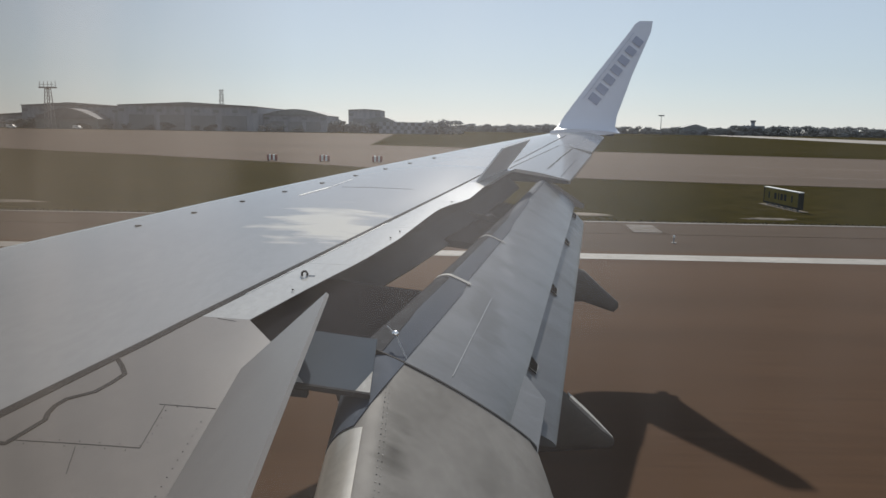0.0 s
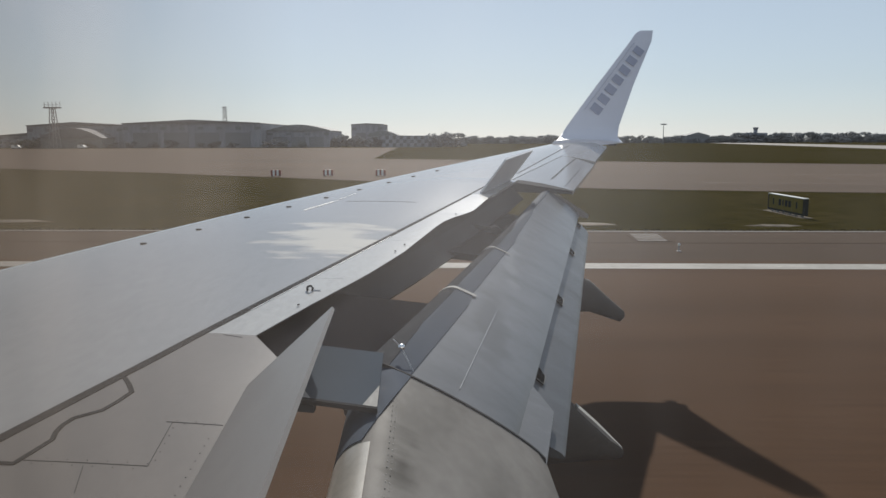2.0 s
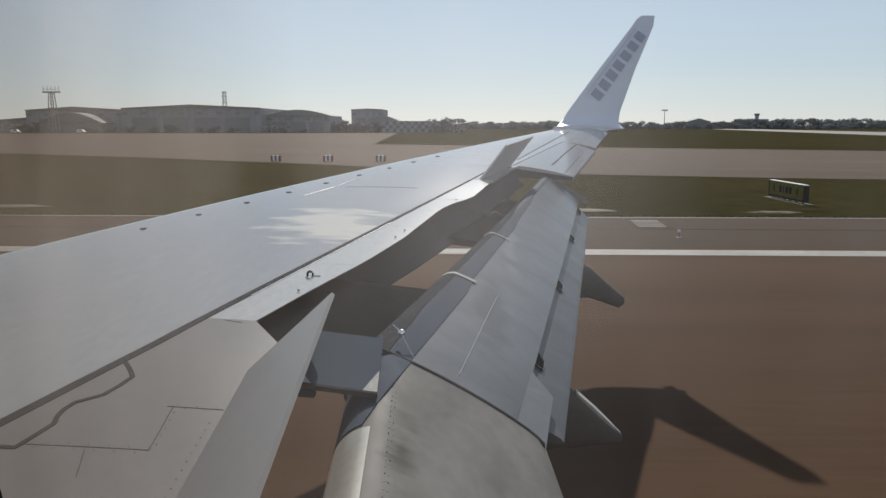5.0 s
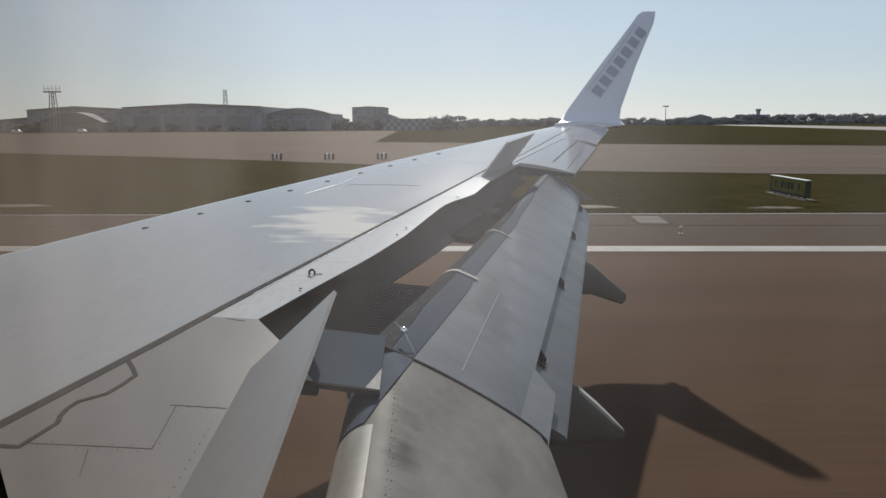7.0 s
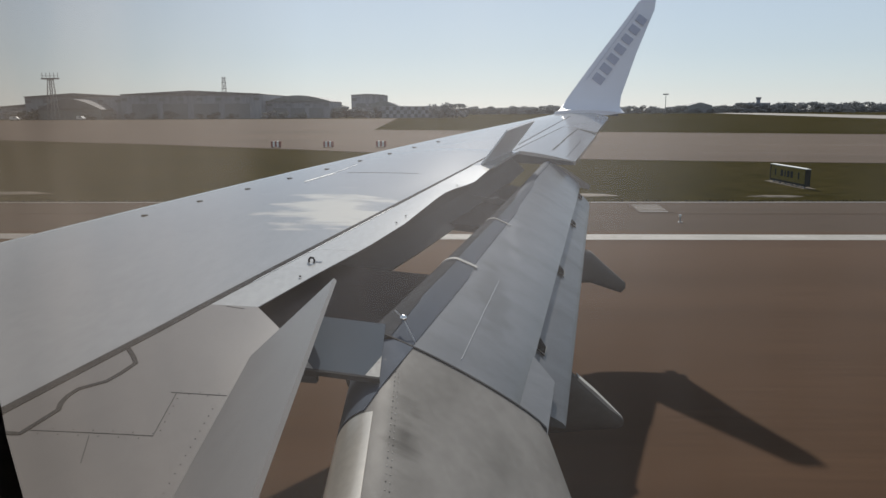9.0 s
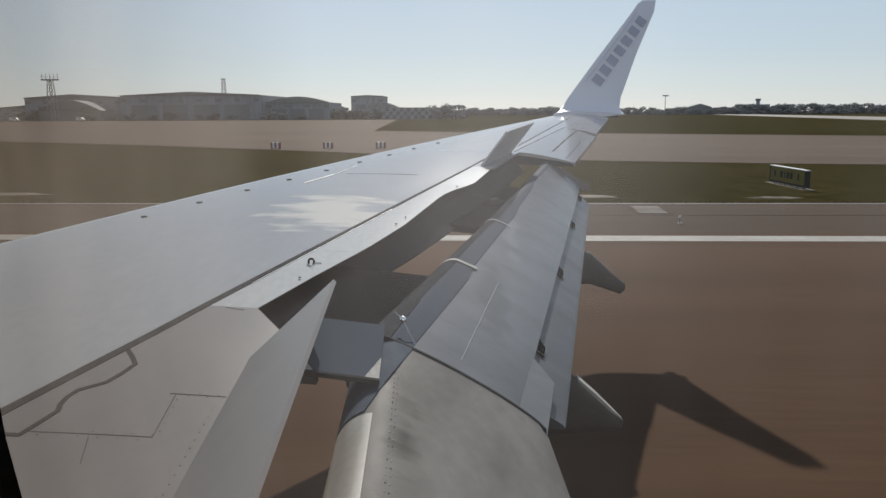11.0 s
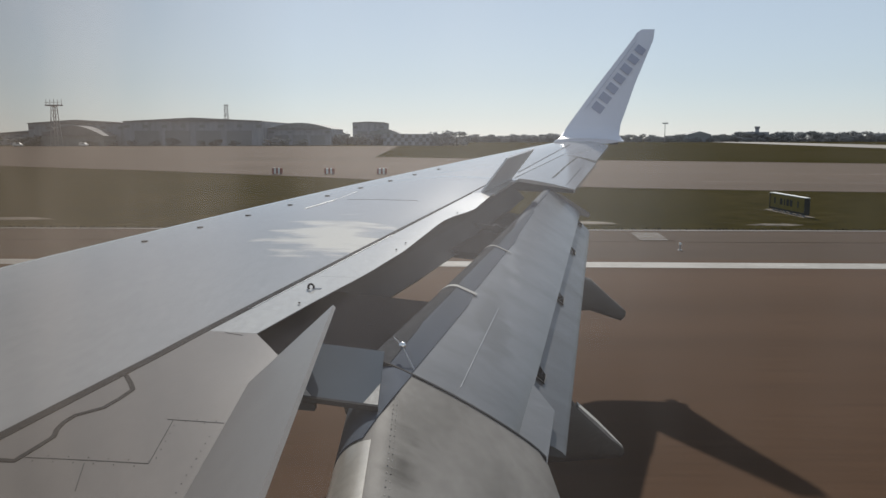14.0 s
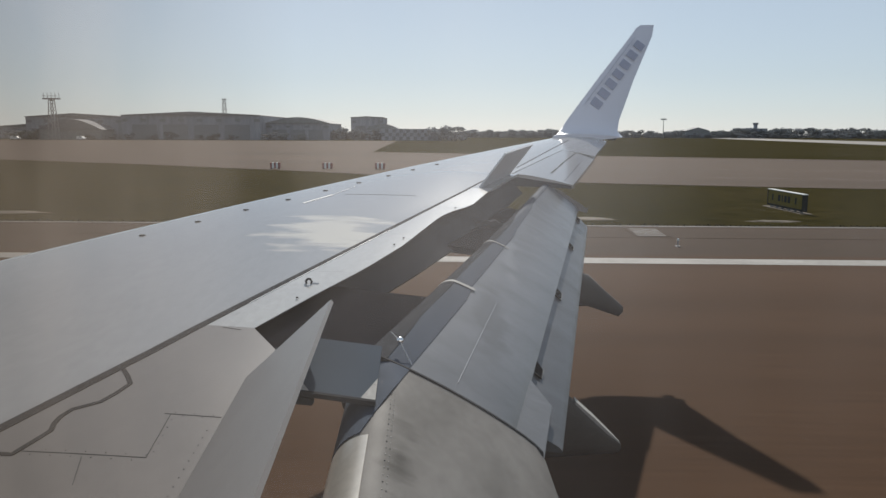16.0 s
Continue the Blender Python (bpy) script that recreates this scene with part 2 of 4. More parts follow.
def thing(name, bm, mat, label, category, group="", kind="", smooth=False):
    return tagged(new(name, mesh_of(name, bm, mat, smooth)), label, category, group, kind)


def loft(rings, closed=True, caps=True, bm=None):
    """Skins a row of rings with equal numbers of points."""
    bm = bm or bmesh.new()
    vs = [[bm.verts.new(p) for p in ring] for ring in rings]
    n = len(vs[0])
    for a, b in zip(vs, vs[1:]):
        for i in range(n if closed else n - 1):
            bm.faces.new((a[i], a[(i + 1) % n], b[(i + 1) % n], b[i]))
    if caps and closed:
        bm.faces.new(vs[0])
        bm.faces.new(vs[-1][::-1])
    return bm


def slab(top, thick, bm=None, way=(0, 0, -1)):
    """A plate with the given upper outline."""
    d = Vector(way) * thick
    return loft([[Vector(p) for p in top], [Vector(p) + d for p in top]], bm=bm)


def box(lo, hi, bm=None):
    (a, b, c), (d, e, f) = lo, hi
    return slab([(a, b, f), (d, b, f), (d, e, f), (a, e, f)], f - c, bm)


def tube(points, radius, sides=8, bm=None):
    """A rod along a line of points."""
    pts = [Vector(p) for p in points]
    rings = []
    for i, p in enumerate(pts):
        d = (pts[min(i + 1, len(pts) - 1)] - pts[max(i - 1, 0)]).normalized()
        u = d.orthogonal().normalized()
        v = d.cross(u)
        r = radius[i] if isinstance(radius, (list, tuple)) else radius
        rings.append([p + r * (math.cos(k * math.tau / sides) * u + math.sin(k * math.tau / sides) * v) for k in range(sides)])
    return loft(rings, bm=bm)


# ------------------------------------------------------------------ airfield ground
def ground_plate(name, outline, z, mat, label, category="road", thick=0.25):
    return thing(name, slab([(x, y, z) for x, y in outline], thick), mat, label, category, kind="structure")


ground = thing("ground", slab([(-4500, -4500, -0.03), (4500, -4500, -0.03), (4500, 4900, -0.03), (-4500, 4900, -0.03)], 1.0), GRASS,
               "short dry green and brown airfield grass", "grass", kind="structure")
ground_plate("runway", [(-900, -20.4), (900, -20.4), (900, 22.1), (-900, 22.1)], 0.0, ASPHALT, "brown-grey worn asphalt runway", "runway")
ground_plate("runway_shoulder", [(-900, 22.1), (900, 22.1), (900, 29.1), (-900, 29.1)], -0.004, SHOULDER,
             "paler asphalt shoulder beside the runway", "runway")
ground_plate("pavement", [(-900, 29.1), (900, 29.1), (900, 29.32), (-900, 29.32)], 0.015, CONCRETE, "pale concrete edging between asphalt and grass", "kerb")
ground_plate("taxiway", [(-420, 300), (-160, 150), (-64, 100), (-38, 86), (-14, 70), (-2, 61), (10, 55.5), (22, 52), (45, 48), (150, 41), (150, 62), (50, 113), (24, 126), (-20, 150), (-40, 395), (-420, 395)],
             -0.010, TAXI, "grey-brown asphalt taxiway widening into an apron", "taxiway")
ground_plate("distant_runway", [(122, 140), (172, 140), (1050, 4850), (1012, 4850)], -0.012, CONCRETE,
             "pale concrete of a distant crossing runway", "runway")
thing("edge_line", slab([(-900, 20.62, 0.004), (900, 20.62, 0.004), (900, 21.52, 0.004), (-900, 21.52, 0.004)], 0.003), LINE_WHITE,
      "worn white painted runway edge stripe", "marking", kind="structure")
for off, wide in ((0.0, 0.30), (17.0, 0.45)):
    row = [(-62, 108 + off), (-12, 77 + off), (12, 65 + off), (50, 57 + off), (148, 46 + 0.6 * off)]
    thing("taxi_line", loft([[(x, y, -0.006), (x, y + wide, -0.006), (x, y + wide, -0.009), (x, y, -0.009)] for x, y in row]), FADED_LINE,
          "faded pale painted taxiway line", "marking", kind="structure")
for near in (9.6, 13.0, 16.4):
    tagged(thing("threshold_bar", slab([(-34, near, 0.004), (-4, near, 0.004), (-4, near + 1.75, 0.004), (-34, near + 1.75, 0.004)], 0.003), LINE_WHITE,
                 "broad white painted threshold bar on the asphalt", "marking", "threshold bars", "structure"))
thing("paving_joint", slab([(-300, 25.9, 0.003), (300, 25.9, 0.003), (300, 25.95, 0.003), (-300, 25.95, 0.003)], 0.002), JOINT_TAR,
      "dark tarred joint along the asphalt", "joint", kind="structure")


def lump(outline, z, mat, name, label, category):
    """A low uneven patch lying on the ground."""
    rim = [Vector((x, y, z - 0.03)) for x, y in outline]
    mid = sum(rim, Vector()) / len(rim) + Vector((0, 0, 0.05))
    bm = bmesh.new()
    vs = [bm.verts.new(p) for p in rim]
    inner = [bm.verts.new(mid + (p - mid) * 0.7 + Vector((0, 0, random.uniform(0.02, 0.04)))) for p in rim]
    top = bm.verts.new(mid)
    n = len(vs)
    for i in range(n):
        bm.faces.new((vs[i], vs[(i + 1) % n], inner[(i + 1) % n], inner[i]))
        bm.faces.new((inner[i], inner[(i + 1) % n], top))
    return thing(name, bm, mat, label, category, kind="structure")


def oval(cx, cy, a, b, n=18, rough=0.2):
    return [(cx + a * math.cos(math.tau * k / n) * random.uniform(1 - rough, 1 + rough),
             cy + b * math.sin(math.tau * k / n) * random.uniform(1 - rough, 1 + rough)) for k in range(n)]


lump(oval(12.3, 31.5, 1.1, 0.32), -0.01, BARE_EARTH, "bare_patch", "pale bare earth patch in the grass", "bare earth")
lump(oval(4.6, 32.0, 1.4, 0.5), -0.01, BARE_EARTH, "bare_patch", "pale bare earth at the grass edge", "bare earth")
lump(oval(-21, 33.0, 2.2, 0.6), -0.01, BARE_EARTH, "bare_patch", "pale bare earth at the grass edge", "bare earth")
lump(oval(28, 45.0, 2.6, 1.0), -0.01, BARE_EARTH, "bare_patch", "pale worn strip in the grass", "bare earth")

# drain cover of pale slats at the edge of the shoulder
drain = tagged(new("drain_cover"), "pale slatted concrete drain cover in the asphalt", "drain cover")
drain.location = (6.25, 27.4, -0.004)
for i in range(6):
    part("slat", box((-0.55 + 0.02 * i, -1.0 + 0.36 * i, 0), (0.45 + 0.02 * i, -0.86 + 0.36 * i, 0.02)), CONCRETE, drain)
part("rim", box((-0.62, -1.1, 0), (0.62, 1.15, 0.008)), SHOULDER, drain)

# grass blades near the runway
bm = bmesh.new()
rng = random.Random(5)
for i in range(9000):
    x, y = rng.uniform(-30, 32), 29.3 + rng.random() ** 3 * 0.8
    if y > 66 - 0.495 * x - 4.0:
        continue
    h = rng.uniform(0.02, 0.08)
    a = rng.uniform(0, math.pi)
    w = rng.uniform(0.02, 0.06)
    d = Vector((math.cos(a) * w, math.sin(a) * w, 0))
    p = Vector((x, y, -0.04))
    tip_at = p + Vector((rng.uniform(-0.06, 0.06), rng.uniform(-0.06, 0.06), h))
    bm.faces.new((bm.verts.new(p - d), bm.verts.new(p + d), bm.verts.new(tip_at)))
tagged(new("grass_blades", mesh_of("grass_blades", bm, BLADE)), "dry green and straw-coloured grass tufts", "grass", kind="stuff")

# ------------------------------------------------------------------ the wing
# wing axes: x aft from the apex of the leading edge, y outboard from the aircraft's middle, z up
wing = tagged(new("airliner"), "white airliner with light grey wing and lowered flaps on the runway", "airliner")
wing.location = (-8.426, -1.650, 1.561)
RISE = 0.1114


def lead(y):
    return 0.5975 * y + 0.022 * max(0.0, (10 - y) / 4)


def trail(y):
    if y < 5.7:
        return 7.914
    return 7.914 + 0.331 * (y - 5.7) if y < 11.9 else 9.768 + 0.267 * (y - 12)


def top_z(x, y):
    c = trail(y) - lead(y)
    s = min(max((x - lead(y)) / c, 0), 1.15)
    arch = 0.075 * math.sin(math.pi * min(max((y - 4.5) / 12.1, 0), 1))
    return RISE * y + 0.10 * c * s * (1 - s) + arch * max(0, 1 - s / 0.62)


def along(rows, v):
    """A value between the rows of (place, value)."""
    for (a, p), (b, q) in zip(rows, rows[1:]):
        if v <= b:
            return p + (q - p) * max(0.0, (v - a) / (b - a))
    return rows[-1][1]


def on(x, y, up=0.0):
    return Vector((x, y, top_z(x, y) + up))


def hinge(y):
    return 6.85 + 0.336 * (y - 6.31) + 0.030 * max(0.0, (6.0 - y) / 1.3)


def box_ring(y, aft):
    c = trail(y) - lead(y)
    r = 0.022 * c
    pts = []
    x0 = lead(y) + r
    for k in range(25):
        x = aft + (x0 - aft) * k / 24
        pts.append(on(x, y))
    zc = top_z(x0, y) - r
    for k in range(1, 8):
        a = math.pi * k / 8
        pts.append(Vector((x0 - r * math.sin(a), y, zc + r * math.cos(a))))
    for k in range(13):
        s = k / 12
        x = x0 + (aft - x0) * s
        pts.append(Vector((x, y, zc - r - 0.055 * c * math.sin(math.pi * min(s * 0.62 + 0.02, 1)) + 0.01 * c * s)))
    return pts


ys = [1.75 + (12.0 - 1.75) * k / 40 for k in range(41)]
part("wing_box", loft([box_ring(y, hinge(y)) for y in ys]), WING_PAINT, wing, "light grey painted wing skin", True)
ys = [12.0 + 4.6 * k / 16 for k in range(17)]
AIL = lambda y: trail(y) - 0.32 * (trail(y) - lead(y))
part("wing_tip_box", loft([box_ring(y, AIL(y)) for y in ys]), WING_PAINT, wing, "light grey painted wing skin", True)


def skin_plate(y0, y1, fore, aft, n=8, m=4, thick=0.03, lift=0.0, droop=0.0):
    """A plate that follows the upper skin between two lines, as fore(y) and aft(y)."""
    rings = []
    for k in range(n + 1):
        y = y0 + (y1 - y0) * k / n
        up = [on(fore(y) + (aft(y) - fore(y)) * i / m, y, lift - droop * (i / m) ** 1.5) for i in range(m + 1)]
        rings.append(up + [p - Vector((0, 0, thick)) for p in reversed(up)])
    return loft(rings)


# fixed inboard panel, flight spoilers, aileron
def inboard_aft(y):
    if y < 5.49:
        return 7.276 + 0.0516 * (5.396 - y)
    if y < 5.79:
        return 7.271 + 0.13 * (y - 5.49)
    return 7.31 - 0.72 * (y - 5.79)


def inboard_plate():
    rings = []
    for y in [1.75 + 3.7 * k / 12 for k in range(13)] + [5.49, 5.64, 5.79, 5.93, 6.08]:
        a, b = hinge(y) + 0.034, inboard_aft(y)
        up = [on(a + (b - a) * i / 5, y) for i in range(6)]
        rings.append(up + [p - Vector((0, 0, 0.03)) for p in reversed(up)])
    return loft(rings)


part("inboard_panel", inboard_plate(), PANEL_PAINT, wing, "light grey riveted inboard wing panel", True)


def spoiler_edge(y):
    """The line of the spoilers' free edge."""
    return along(((6.08, 7.10), (6.71, 7.334), (7.36, 7.594), (8.05, 7.815), (9.2, 8.09), (9.45, 8.20), (9.78, 8.40), (10.65, 8.61), (10.8, 8.65)), y)


cuts = [6.08, 7.25, 8.45, 9.65, 10.80]


def raised_edge(y):
    p = on(spoiler_edge(y), y)
    return p + Vector((0.004, 0.0, 0.010)) * min(1.0, (y - 6.08) / 1.2)


for a, b in zip(cuts, cuts[1:]):
    rings = []
    for k in range(7):
        y = a + 0.002 + (b - a - 0.004) * k / 6
        q = raised_edge(y)
        foot, lip = on(spoiler_edge(y), y), q
        up = []
        for i in range(5):
            x = hinge(y) + 0.034 + (spoiler_edge(y) - hinge(y) - 0.034) * i / 4
            up.append(on(x, y) + (lip - foot) * (i / 4))
        dn = [v - Vector((0, 0, 0.004 + 0.035 * (1 - i / 4))) for i, v in enumerate(up)]
        rings.append(up + dn[::-1])
    part("flight_spoiler", loft(rings), SPOILER_LIT, wing, "slightly raised light grey spoiler panel", True)
part("aileron", skin_plate(12.0, 14.52, lambda y: AIL(y) + 0.02, lambda y: trail(y), 8, 6, 0.05, 0.0, 0.095), WING_PAINT, wing, "light grey aileron", True)
part("tip_trailing_edge", skin_plate(14.54, 16.6, lambda y: AIL(y) + 0.004, lambda y: trail(y), 6, 6, 0.05, 0.0, 0.06), WING_PAINT, wing, "", True)
part("trailing_filler", skin_plate(10.8, 11.98, lambda y: hinge(y) + 0.03, lambda y: 8.65 + 0.31 * (y - 10.8), 5), WING_PAINT, wing, "", True)
# end rib and hinge slots of the aileron
part("end_rib", slab([on(8.75, 11.97, -0.01), on(9.75, 11.97, -0.10), on(9.75, 11.97, -0.14), on(8.75, 11.97, -0.16)], 0.03, way=(0, 1, 0)), COVE_SHADE_METAL, wing)


def on_tip(x, y, up=0.0):
    """A place on the aileron or on the fixed edge outboard of it, which both droop."""
    k = (x - AIL(y)) / (trail(y) - AIL(y))
    return on(x, y, up - (0.095 if y < 14.53 else 0.06) * max(0.0, k) ** 1.5)


def tip_strip(a, b, wide, n=6):
    rings = []
    side = Vector((b[1] - a[1], a[0] - b[0])).normalized() * wide / 2
    for k in range(n + 1):
        x, y = a[0] + (b[0] - a[0]) * k / n, a[1] + (b[1] - a[1]) * k / n
        p, q = on_tip(x + side.x, y + side.y, 0.003), on_tip(x - side.x, y - side.y, 0.003)
        low = Vector((0, 0, 0.012))
        rings.append([p, q, q - low, p - low])
    return loft(rings)


for a, b in (((9.507, 12.40), (9.660, 12.93)), ((9.68, 13.0), (9.815, 13.49)), ((9.83, 13.54), (10.12, 14.50))):
    part("hinge_slot", tip_strip(a, b, 0.024), SEAL_RUBBER, wing)
part("aileron_tab_line", tip_strip((9.66, 12.1), (10.06, 13.6), 0.008), FINE_LINE, wing)
part("aileron_end_line", tip_strip((10.16, 14.51), (10.43, 14.51), 0.03), SEAL_RUBBER, wing)


def raised_panel(a, b, reach, thick=0.02, taper=0.97):
    """A plate from the hinge points a, b that stands up along reach."""
    a, b, r = Vector(a), Vector(b), Vector(reach)
    nrm = (b - a).cross(r).normalized()
    return slab([a, b, b + r * taper, a + r], thick, way=-nrm)


part("ground_spoiler", raised_panel((7.442, 2.0, 0.270), (7.267, 5.396, 0.655), (0.484, 0, 0.448), 0.02, 0.932), PANEL_PAINT, wing, "raised inboard spoiler panel")
part("ground_spoiler", raised_panel(on(8.50, 10.83), on(8.91, 11.92), (0.31, 0.0, 0.41)), SPOILER_BACK, wing, "raised outboard spoiler panel")

part("bright_edge", skin_plate(6.5, 8.6, lambda y: hinge(y) + 0.036, lambda y: hinge(y) + 0.0405, 14, 1, 0.008, 0.004), SPOILER_BACK, wing, "bright thin edge beside the seal")
# seal along the hinge line and its loop on the inboard panel
part("hinge_seal", skin_plate(1.75, 10.8, lambda y: hinge(y) - along(((5.0, 0.025), (7.0, 0.018), (9.0, 0.006), (10.8, -0.006)), y), lambda y: hinge(y) + 0.034, 30, 1, 0.02, 0.003), SEALANT, wing, "dark rubber seal strip")


def skin_strip(points, wide, lift=0.005, thick=0.008):
    """A narrow strip laid on the skin along a line of points."""
    ends = [Vector((x, y)) for x, y in points]
    pts = [a.lerp(b, k / 5) for a, b in zip(ends, ends[1:]) for k in range(5)] + [ends[-1]]
    rings = []
    for i, p in enumerate(pts):
        d = (pts[min(i + 1, len(pts) - 1)] - pts[max(i - 1, 0)]).normalized()
        q = Vector((-d.y, d.x)) * wide / 2
        a, b = on(*(p + q), lift), on(*(p - q), lift)
        low = Vector((0, 0, thick))
        rings.append([a, b, b - low, a - low])
    return loft(rings)


part("seal_loop", skin_strip([(6.60, 5.41), (6.66, 5.33), (6.71, 5.25), (6.69, 5.14), (6.66, 5.04), (6.61, 4.99), (6.57, 4.95), (6.555, 4.88), (6.56, 4.81),
                              (6.58, 4.75), (6.555, 4.64), (6.53, 4.54), (6.44, 4.54)], 0.023, 0.003, 0.006), SEALANT, wing, "dark sealant line with bends")
for line in ([(6.554, 4.572), (7.07, 4.592)], [(7.07, 4.592), (7.026, 4.966)], [(6.997, 4.972), (7.26, 4.979)], [(6.814, 4.558), (6.878, 4.365)], [(6.912, 6.065), (7.03, 6.04)]):
    part("panel_line", skin_strip(line, 0.0028, 0.002, 0.004), FINE_LINE, wing)
part("panel_line", skin_strip([(6.975, 10.186), (7.36, 10.185), (7.777, 10.183)], 0.006, 0.002, 0.004), FINE_LINE, wing)
part("scuffed_strip", skin_strip([(6.604, 9.673), (6.72, 9.92), (6.832, 10.16)], 0.022, 0.004, 0.006), WHITE_PAINT, wing, "bright scuffed strip on the skin")
part("panel_line", skin_strip([(6.832, 10.16), (7.003, 10.718)], 0.008, 0.003, 0.005), SPOILER_BACK, wing)
part("panel_line", skin_strip([(9.032, 12.518), (9.62, 14.3), (10.18, 16.0)], 0.008), FINE_LINE, wing)


def disc(x, y, r, h=0.006, n=8):
    return slab([on(x, y, h) + Vector((r * math.cos(math.tau * k / n), r * math.sin(math.tau * k / n), 0)) for k in range(n)], h + 0.004)


for i in range(9):
    y = 8.27 + 0.55 * i
    part("fastener", disc(lead(y) + 0.134 * (trail(y) - lead(y)), y, 0.03), SEAL_RUBBER, wing)
for i in range(13):
    part("rivet", disc(7.237 + 0.003 * i, 4.85 - 0.0635 * i, 0.0026, 0.002, 6), FINE_LINE, wing)
# rivets along both sides of the panel joint
for i in range(12):
    y = 4.573 + 0.0015 * i
    part("rivet", disc(6.60 + 0.042 * i, y + (0.022 if i % 2 else -0.022), 0.0026, 0.002, 6), FINE_LINE, wing)
for i in range(5):
    part("rivet", disc(7.083 - 0.0085 * i, 4.64 + 0.07 * i, 0.0026, 0.002, 6), FINE_LINE, wing)
for i in range(5):
    part("rivet", disc(7.04 + 0.045 * i, 4.992 - 0.028 * (i % 2), 0.0026, 0.002, 6), FINE_LINE, wing)
for y in (6.62, 8.05, 8.28, 9.6):
    p = on(hinge(y), y).lerp(raised_edge(y), 0.82) + Vector((0, 0, 0.014))
    part("rivet", slab([p + Vector((0.008 * math.cos(math.tau * k / 6), 0.008 * math.sin(math.tau * k / 6), 0)) for k in range(6)], 0.008), SEAL_RUBBER, wing)
# tie-down ring on the spoiler
spot = on(hinge(6.95), 6.95).lerp(raised_edge(6.95), 0.50) + Vector((0, 0, 0.012))
tie = part("tie_down_ring", tube([spot + Vector((0.020 * math.cos(a), 0.0, 0.022 * math.sin(a))) for a in [math.tau * k / 14 for k in range(15)]], 0.009, 6),
           SEALANT, wing, "small dark ring fitting")
part("ring_pin", tube([spot + Vector((0.02, 0, -0.01)), spot + Vector((0.075, 0, -0.012))], 0.007, 6), SPOILER_BACK, tie)

# recess behind the rear spar, its shade put into the dark colour
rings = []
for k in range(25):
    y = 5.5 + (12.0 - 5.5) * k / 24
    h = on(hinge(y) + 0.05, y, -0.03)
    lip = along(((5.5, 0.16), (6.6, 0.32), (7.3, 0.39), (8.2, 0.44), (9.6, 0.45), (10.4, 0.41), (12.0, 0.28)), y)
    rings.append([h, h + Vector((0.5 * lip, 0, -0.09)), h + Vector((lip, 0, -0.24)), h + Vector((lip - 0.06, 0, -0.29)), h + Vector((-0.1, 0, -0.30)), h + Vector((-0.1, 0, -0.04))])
part("rear_spar", loft(rings), COVE_SHADE_METAL, wing, "recess above the flaps coloured dark for the wing's shade")


def nose_x(y):
    return 7.68 + 0.245 * (y - 5.52)


def cove_plate(y0, y1, z0, slope, n=6):
    rings = []
    for k in range(n + 1):
        y = y0 + (y1 - y0) * k / n
        a, b, z = hinge(y) + 0.1, nose_x(y) + 0.10, z0 + slope * (y - y0)
        rings.append([Vector((a, y, z + 0.05)), Vector((b, y, z - 0.05)), Vector((b, y, z - 0.11)), Vector((a, y, z - 0.03))])
    return loft(rings)


part("cove_panel", cove_plate(8.95, 10.9, 0.845, 0.10), PANEL_SHADE, wing, "panel between wing and flap coloured near black for shade")
part("cove_panel", cove_plate(5.85, 7.12, 0.62, 0.12), PANEL_SHADE, wing, "panel between wing and flap coloured near black for shade")
for y in (6.55, 9.9):
    rail = part("flap_track", slab([(hinge(y), y, RISE * y - 0.02), (nose_x(y) + 0.05, y, RISE * y - 0.16), (nose_x(y) + 0.05, y, RISE * y - 0.34), (hinge(y), y, RISE * y - 0.34)], 0.07, way=(0, 1, 0)),
                COVE_SHADE_METAL, wing, "dark steel flap track")
    part("roller", tube([(nose_x(y) - 0.1, y - 0.05, RISE * y - 0.16), (nose_x(y) - 0.1, y + 0.12, RISE * y - 0.16)], 0.05, 12), COVE_SHADE_METAL, rail)
# hydraulic pipes and cables in the recess
part("pipe", tube([(hinge(y) + 0.22, y, RISE * y - 0.10 - 0.02 * math.sin(3 * y)) for y in [5.9 + 0.25 * k for k in range(24)]], 0.012, 6), BARE_METAL, wing, "thin metal pipe")
part("bracket", tube([(7.99, 6.75, 0.55), (8.08, 6.72, 0.63), (8.10, 6.70, 0.70)], 0.016, 8), BARE_METAL, wing, "bright metal actuator rod")

ball = Vector((8.026, 5.70, 0.791))
part("polished_fitting", loft([[ball + Vector((0.021 * math.sin(a) * math.cos(b), 0.021 * math.sin(a) * math.sin(b), 0.021 * math.cos(a))) for b in [math.tau * k / 12 for k in range(12)]]
                               for a in [0.05 + (math.pi - 0.1) * i / 10 for i in range(11)]]), GLINT_STEEL, wing, "tiny polished metal fitting", True)
part("fitting_arm", tube([ball + Vector((-0.045, 0.0, 0.046)), ball, Vector((8.097, 5.630, 0.674))], 0.003, 6), SPOILER_BACK, wing, "bright thin metal rod")
# deflector plate between the raised spoiler and the flap
PLATE = [(7.5081, 5.3892, 0.9004), (7.9642, 5.3892, 0.8476), (7.994, 4.8852, 0.7392), (7.5466, 4.8852, 0.7948)]


def on_plate(u, v, up=0.003):
    """A place on the plate: u towards its rear edge, v towards its outer end."""
    a, b, c, d = (Vector(p) for p in PLATE)
    return d.lerp(c, u).lerp(a.lerp(b, u), v) + Vector((0, 0, up))


